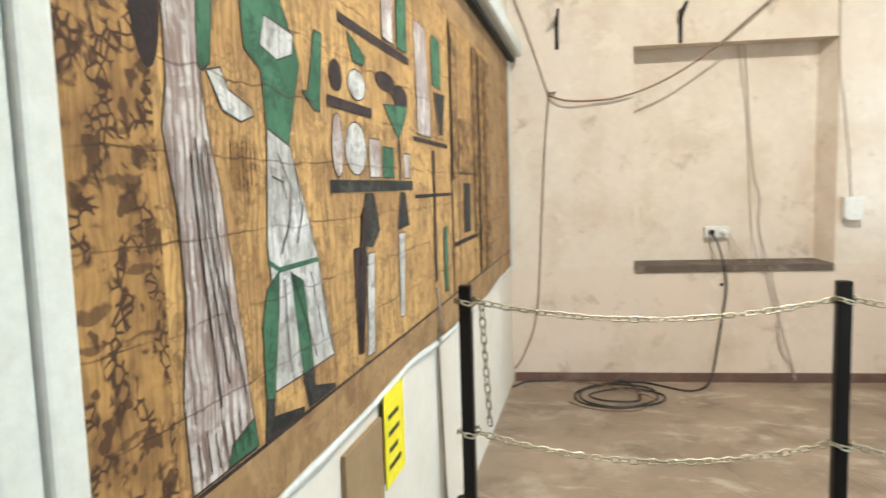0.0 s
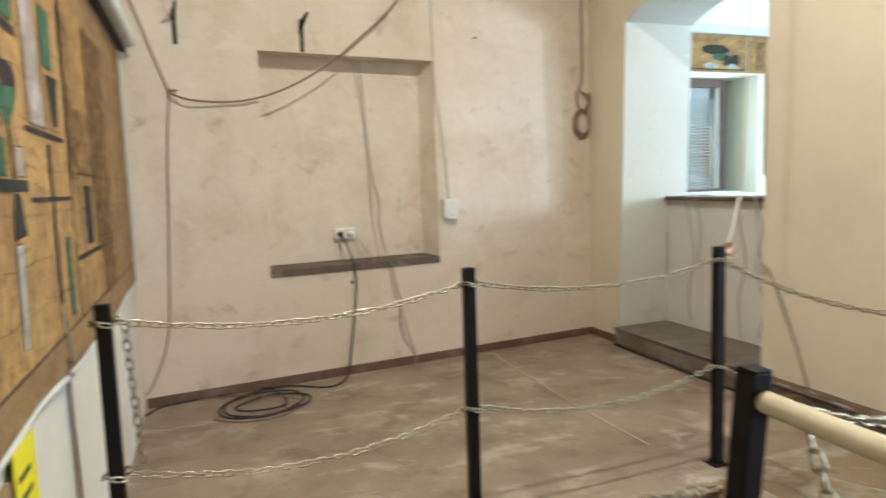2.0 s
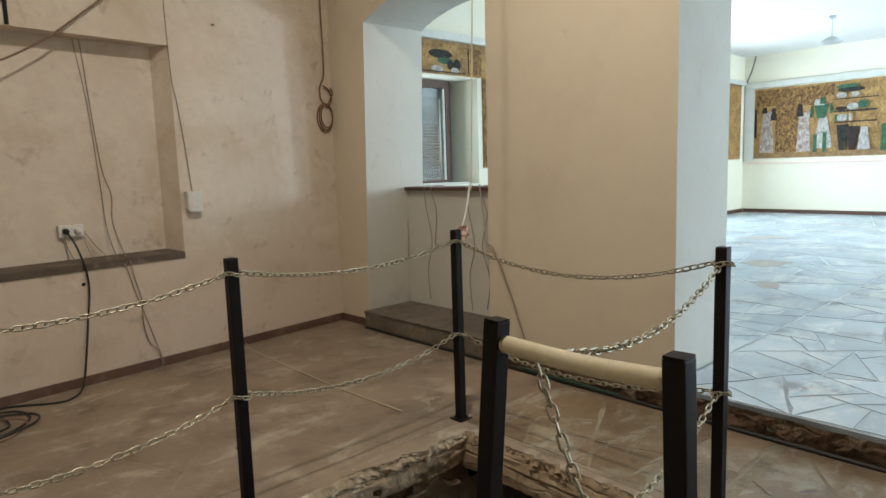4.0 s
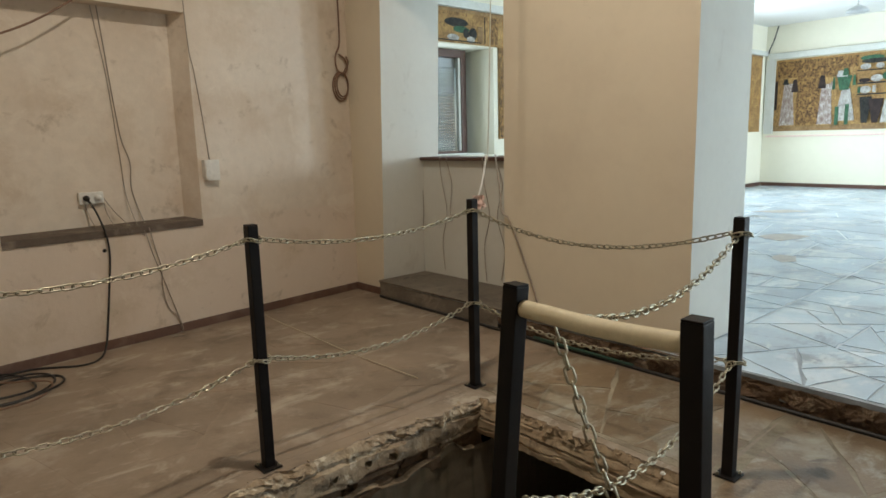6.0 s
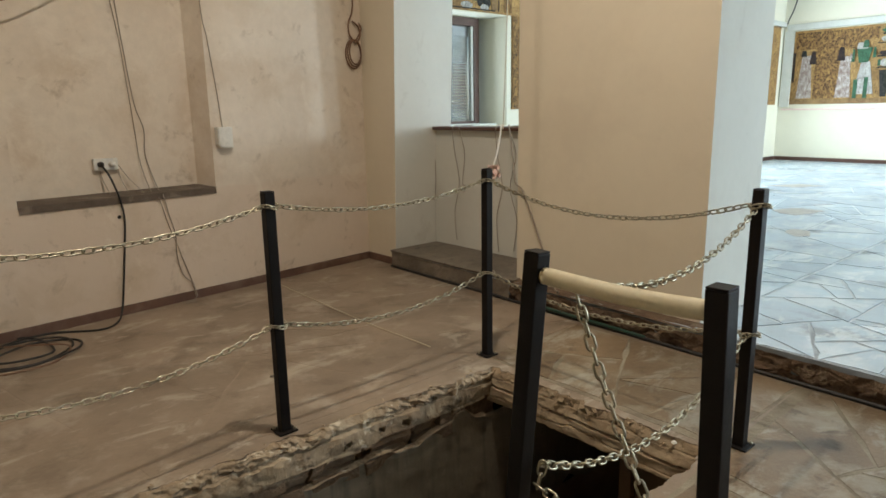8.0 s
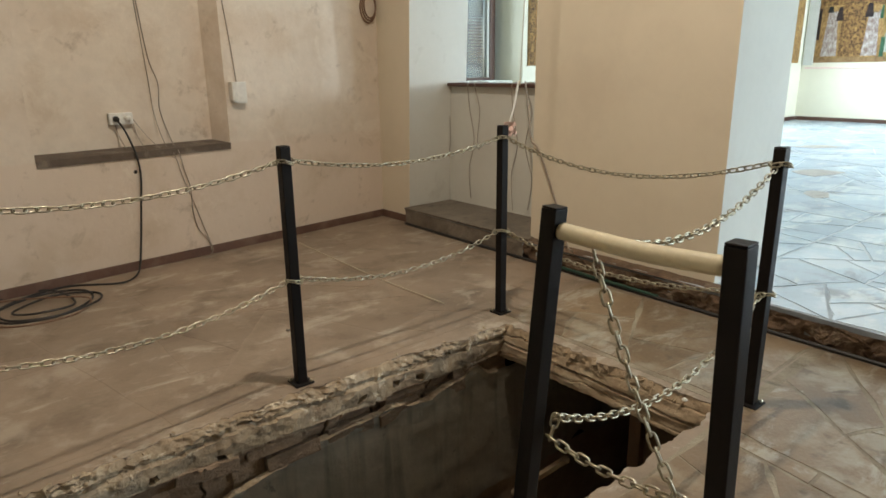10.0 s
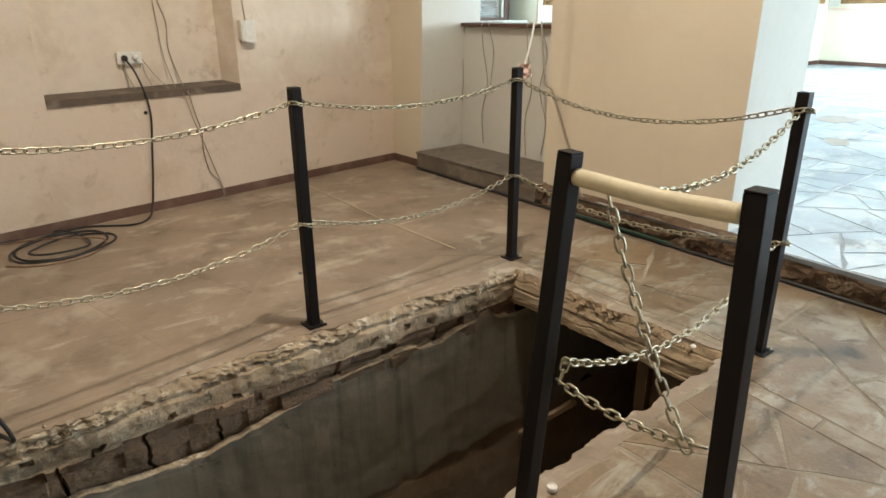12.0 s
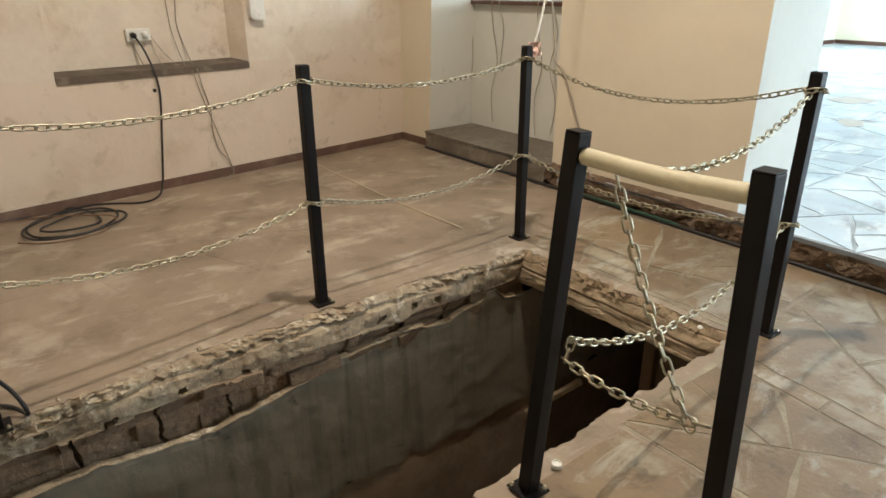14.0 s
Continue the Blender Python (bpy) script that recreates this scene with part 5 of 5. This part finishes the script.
def bracket(u):
    b = empty("wall_bracket", NORTH @ pose(u, 0, 2.33), "black steel shelf bracket fixed to the plaster", "bracket", group="wall brackets")
    part("upright", box(-0.012, 0.012, -0.006, -0.001, -0.11, 0.10, 0.001), BLACK, b)
    part("arm", prism([(-0.006, 0.04), (-0.006, 0.085), (-0.16, 0.11), (-0.16, 0.10)], "x", -0.008, 0.008), BLACK, b)


bracket(0.312)
bracket(1.092)
thing("wall_hook", tube([wall_point(3.55, 0.0, 2.785), wall_point(3.555, 0.05, 2.785), wall_point(3.56, 0.06, 2.76)], 0.008), BLACK, "small black hook high on the wall", "hook", smooth=True)
thing("wall_nail", tube([wall_point(2.40, -0.01, 2.40), wall_point(2.40, 0.03, 2.40)], 0.006), GREYCABLE, "stub of an old fixing in the plaster", "nail", smooth=True)

# ---------------------------------------------------------------- things by the mural wall
s = empty("notice", pose(WEST + 0.018, 1.78, 0.685, 0, 0, 0), "yellow notice card with black writing, taped to the wall", "notice")
part("card", box(-0.002, 0.002, -0.085, 0.085, -0.125, 0.125, 0.0006), YELLOW, s)
random.seed(3)
for k in range(4):
    a = random.uniform(-0.062, -0.05)
    part("writing_bar", box(0.0022, 0.0028, a, a + random.uniform(0.07, 0.11), 0.052 - 0.045 * k, 0.066 - 0.045 * k), INK, s)
thing("cardboard_sheet", box(WEST + 0.002, WEST + 0.014, 1.44, 1.69, 0.42, 0.76, 0.002), CARD, "brown cardboard sheet behind the yellow notice", "cardboard")
thing("mural_hem", sheet(lambda u, v: (WEST + 0.004 + 0.010 * math.sin(math.pi * v), M_Y0 + 0.02 + (M_Y1 - M_Y0 - 0.04) * u, hem(M_Y0 + (M_Y1 - M_Y0) * u) - 0.002 - 0.032 * v), 80, 6, 0.004, 4, 2.0), FRAMEWHITE,
      "loose white paper hem below the mural", "paper", smooth=True)
cable([(WEST + 0.02, 2.30, 1.0), (WEST + 0.03, 2.31, 0.86), (WEST + 0.012, 2.33, 0.80), (WEST + 0.008, 2.38, 0.4), (WEST + 0.008, 2.42, 0.02)], 0.004, GREYCABLE, "wall_cable", "thin grey cable hanging below the mural")
cable([(P[0] - 0.05, P[1] + 0.06, 0.16), (P[0] - 0.01, P[1] + 0.07, 0.19), (P[0] + 0.06, P[1] + 0.05, 0.10), (P[0] + 0.09, P[1] + 0.02, 0.01), (P[0] + 0.05, P[1] + 0.10, 0.008), (P[0] - 0.04, P[1] + 0.14, 0.05), (P[0] - 0.06, P[1] + 0.08, 0.20), (P[0] + 0.02, P[1] + 0.04, 0.22)],
      0.007, RUBBER, "cable_bundle", "black cable bundle round the foot of the post")

# ---------------------------------------------------------------- things by the arch
cable([(2.30, 2.50, 4.195), (2.25, 2.50, 2.6), (2.232, 2.50, 2.05), (2.195, 2.50, 1.26), (2.185, 2.50, 1.22), (2.15, 2.495, 1.10), (2.10, 2.485, 0.99)], 0.003, STRING, "hanging_string", "pale string from the ceiling tied to a post", steps=5)
s = empty("ribbon", pose(2.085, 2.47, 0.985), "crumpled pale pink ribbon tied to the post's top", "ribbon")
part("tape", sheet(lambda u, v: (0.012 + 0.02 * math.sin(5 * u), -0.03 + 0.06 * u, 0.035 - 0.07 * v), 10, 10, 0.02, 30, 1.0), RIBBON, s)
thing("white_tape", tube([(2.105, 2.492, 1.005), (2.128, 2.49, 1.06), (2.157, 2.497, 1.13), (2.182, 2.503, 1.215)], 0.005, 6), PLASTIC, "white tape wound on the string", "tape", smooth=True)
cable([(3.42, 3.60, 1.173), (3.375, 3.56, 1.165), (3.16, 3.325, 0.985), (2.970, 3.121, 0.815), (2.968, 3.045, 0.746), (2.966, 2.89, 0.427), (2.945, 2.76, 0.16), (2.90, 2.68, 0.145)], 0.0065, GREYCABLE, "flat_cable", "brown cable slanting down the pier from the low wall")
for y, a, end in ((4.485, 0.01, 0.52), (4.20, 0.05, 0.20), (4.12, -0.03, 0.62), (3.70, 0.05, 0.17), (3.56, -0.06, 0.20), (3.42, 0.04, 0.30), (3.24, -0.03, 0.18)):
    cable([(3.5, y + a, 1.172), (3.39, y, 1.172), (3.377, y + a * 0.1, 1.13), (3.418, y + a * 0.5, 0.95), (3.420, y - a * 0.5, 0.70), (3.420, y + a * 0.7, 0.45 if end < 0.45 else end + 0.06), (3.416, y + a * 0.2, end)], 0.0034, GREYCABLE, "hanging_cable", "thin grey cable hanging over the low wall's cap")
cable([(front_x(2.7) - 0.02, 2.75, 0.03), (front_x(2.5) - 0.025, 2.5, 0.028), (front_x(2.2) - 0.02, 2.2, 0.026), (front_x(2.0) - 0.01, 2.02, 0.02)], 0.010, GREENHOSE, "hose_piece", "short dark green hose lying along the step", "hose")
cable([(1.95, 4.72, 0.03), (1.935, 4.60, 0.006), (1.90, 3.9, 0.0065), (1.885, 3.3, 0.0065), (1.90, 2.78, 0.006)], 0.0032, STRING, "floor_string", "pale string lying straight over the floor")

# small loose things on the floor
s = empty("bottle_cap", pose(0.856, 1.108, 0.007), "white plastic bottle cap on the near slab", "bottle cap")
part("shell", lathe([(0.0155, 0), (0.0155, 0.010), (0.014, 0.0125), (0.012, 0.0125), (0.011, 0.009)], 20), PLASTIC, s, smooth=False)
for x, y in ((1.05, 3.0), (1.9, 1.30)):
    thing("pebble", lathe([(0.006, 0), (0.012, 0.005), (0.007, 0.012)], 7), STEPSTONE if x < 1.5 else PLASTIC, "small stone chip lying on the floor", "stone chip", m=pose(x, y, 0.006))

# ---------------------------------------------------------------- lamps
def bulb_lamp(x, y):
    t = empty("ceiling_lamp", pose(x, y, CEIL), "bulb lamp with a grey enamel shade under the ceiling", "ceiling lamp")
    part("canopy", lathe([(0.045, -0.025), (0.055, -0.012), (0.055, -0.001)], 18), PLASTIC, t, smooth=True)
    part("socket", lathe([(0.020, -0.075), (0.022, -0.060), (0.022, -0.026)], 16), PLASTIC, t, smooth=True)
    part("bulb", lathe([(0.004, -0.122), (0.020, -0.116), (0.029, -0.102), (0.026, -0.086), (0.016, -0.076)], 18), GLOW, t, "glowing bulb", True)
    part("shade", lathe([(0.150, -0.165), (0.152, -0.162), (0.060, -0.062), (0.028, -0.045), (0.027, -0.047), (0.058, -0.066)], 24), LAMPMETAL, t, "grey enamel shade", True)


bulb_lamp(1.24, 1.88)


def pendant(x, y):
    p = empty("pendant_lamp", pose(x, y, 3.5), "grey enamel pendant lamp hanging in the hall", "pendant lamp", group="hall lamps")
    part("canopy", lathe([(0.03, -0.05), (0.05, -0.03), (0.05, -0.001)], 14), LAMPMETAL, p, smooth=True)
    part("rod", lathe([(0.008, -0.32), (0.008, -0.05)], 8), LAMPMETAL, p)
    part("shade", lathe([(0.15, -0.42), (0.16, -0.40), (0.10, -0.35), (0.03, -0.32), (0.01, -0.31)], 20), LAMPMETAL, p, smooth=True)


cable([(HX - 0.02, 5.9, 3.49), (HX - 0.06, 5.96, 3.2), (HX - 0.10, 6.02, 3.02), (HX - 0.08, 6.04, 2.94)], 0.012, RUBBER, "hanging_cable", "black cable hanging in the hall corner over the mural")
pendant(11.5, 3.55)
pendant(8.2, 1.9)

# ---------------------------------------------------------------- flagstones
def clipped(poly, nx, ny, d):
    """The part of a convex outline where nx*x + ny*y <= d."""
    out = []
    for i, p in enumerate(poly):
        q = poly[(i + 1) % len(poly)]
        a, b = nx * p[0] + ny * p[1] - d, nx * q[0] + ny * q[1] - d
        if a <= 0:
            out.append(p)
        if a * b < 0:
            k = a / (a - b)
            out.append((p[0] + k * (q[0] - p[0]), p[1] + k * (q[1] - p[1])))
    return out


def flagstones(parent, x0, x1, y0, y1, step, gap, top, material, seed, keep=None, proud=1.0):
    """Crazy paving: a field split again and again by crooked cuts, each stone an object of its own."""
    rng = random.Random(seed)
    todo, cells = [[(x0, y0), (x1, y0), (x1, y1), (x0, y1)]], []
    while todo:
        cell = todo.pop()
        cx, cy = sum(p[0] for p in cell) / len(cell), sum(p[1] for p in cell) / len(cell)
        far_ = max(cell, key=lambda p: math.hypot(p[0] - cx, p[1] - cy))
        size = math.hypot(far_[0] - cx, far_[1] - cy)
        if size < step * rng.choice((0.42, 0.6, 0.8, 1.0)):
            cells.append(cell)
            continue
        a = math.atan2(far_[1] - cy, far_[0] - cx) + rng.gauss(0, 0.38)
        nx, ny = math.cos(a), math.sin(a)
        d = nx * cx + ny * cy + rng.uniform(-0.25, 0.25) * size
        for sign in (1, -1):
            half = clipped(cell, sign * nx, sign * ny, sign * d - gap * rng.uniform(0.5, 1.8))
            if len(half) > 2:
                todo.append(half)
    for cell in cells:
        cx, cy = sum(p[0] for p in cell) / len(cell), sum(p[1] for p in cell) / len(cell)
        size = max(math.hypot(p[0] - cx, p[1] - cy) for p in cell)
        if size < 0.05 or (keep and not keep(cx, cy)):
            continue
        rough = []
        for i, p in enumerate(cell):
            q = cell[(i + 1) % len(cell)]
            rough.append(p)
            cuts = int(math.hypot(q[0] - p[0], q[1] - p[1]) / 0.10)
            for c in range(1, cuts + 1):
                w = (c + rng.uniform(-0.25, 0.25)) / (cuts + 1)
                k = 1 - abs(rng.gauss(0.0, 0.011)) / max(size, 0.1) * 1.2
                rough.append((cx + (p[0] + (q[0] - p[0]) * w - cx) * k, cy + (p[1] + (q[1] - p[1]) * w - cy) * k))
        bm = bmesh.new()
        tilt_x, tilt_y, lift = proud * rng.uniform(-0.002, 0.002), proud * rng.uniform(-0.002, 0.002), top + proud * rng.uniform(0.0004, 0.0024)
        hi = [bm.verts.new((cx + (p[0] - cx) * 0.985, cy + (p[1] - cy) * 0.985, lift + tilt_x * (p[0] - cx) + tilt_y * (p[1] - cy))) for p in rough]
        lo = [bm.verts.new((p[0], p[1], top - 0.008)) for p in rough]
        bm.faces.new(hi)
        for i in range(len(hi)):
            bm.faces.new((hi[i], lo[i], lo[(i + 1) % len(lo)], hi[(i + 1) % len(lo)]))
        bmesh.ops.recalc_face_normals(bm, faces=bm.faces)
        part("flagstone", bm, material, parent)


flagstones(floor, -0.49, front_x(4) - 0.05, 2.46, 4.86, 0.85, 0.0006, 0.0009, DUST, 11, lambda x, y: y < 4.38 + 0.114 * (x + 0.49), 0.1)
part("joint_bed", prism([(2.00, PIT_Y0 + 0.0), (front_x(1) - 0.03, PIT_Y0 + 0.0), (front_x(1) - 0.03, 2.455), (2.03, 2.455)], "z", -0.004, 0.0008), JOINT, floor, "pale mortar between the flagstones")
part("joint_bed", prism([(1.16, -0.6), (front_x(1) - 0.03, -0.6), (front_x(1) - 0.03, PIT_Y0 - 0.001), (1.98, PIT_Y0 - 0.03), (1.16, PIT_Y0 - 0.06)], "z", -0.004, 0.0008), JOINT, floor, "pale mortar between the flagstones")
flagstones(floor, 2.04, front_x(1) - 0.03, 1.19, 2.455, 0.66, 0.0018, 0.0014, STONE, 12)
flagstones(floor, 1.17, front_x(1) - 0.03, -0.6, 1.12, 0.56, 0.0022, 0.0014, STONE, 13)
flagstones(floor, -0.45, 1.155, -0.6, 1.11, 1.6, 0.0012, 0.0012, STONE, 18)
flagstones(hall_floor, front_x(1) + 0.05, 5.6, -1.4, 1.75, 0.48, 0.0034, HALL_Z + 0.0018, HALLSTONE, 14)
flagstones(hall_floor, 3.64, 14.5, 1.76, 6.05, 0.85, 0.0026, HALL_Z + 0.0012, HALLSTONE, 15)
flagstones(hall_floor, 5.61, 14.5, -1.4, 1.75, 0.85, 0.0026, HALL_Z + 0.0012, HALLSTONE, 16)

BARE = surface("bare_brown_stone", (0.36, 0.325, 0.275), 0.7, tint=(0.24, 0.21, 0.175), scale=5, amount=0.9, fine=40, bump=0.2)
# worn bare patches between the hall's flagstones
for outline in ([(7.28, 3.15), (7.45, 3.10), (7.62, 3.0), (7.60, 2.71), (7.36, 2.74), (7.07, 2.82), (7.12, 3.0)], [(6.0, 2.51), (6.12, 2.54), (6.23, 2.52), (6.22, 2.37), (5.97, 2.28), (5.85, 2.36)],
                [(9.58, 4.19), (10.07, 3.88), (10.05, 3.54), (9.61, 3.80)]):
    part("bare_patch", prism(outline, "z", HALL_Z - 0.004, HALL_Z + 0.005), BARE, hall_floor, "bare brown patch of worn stone")
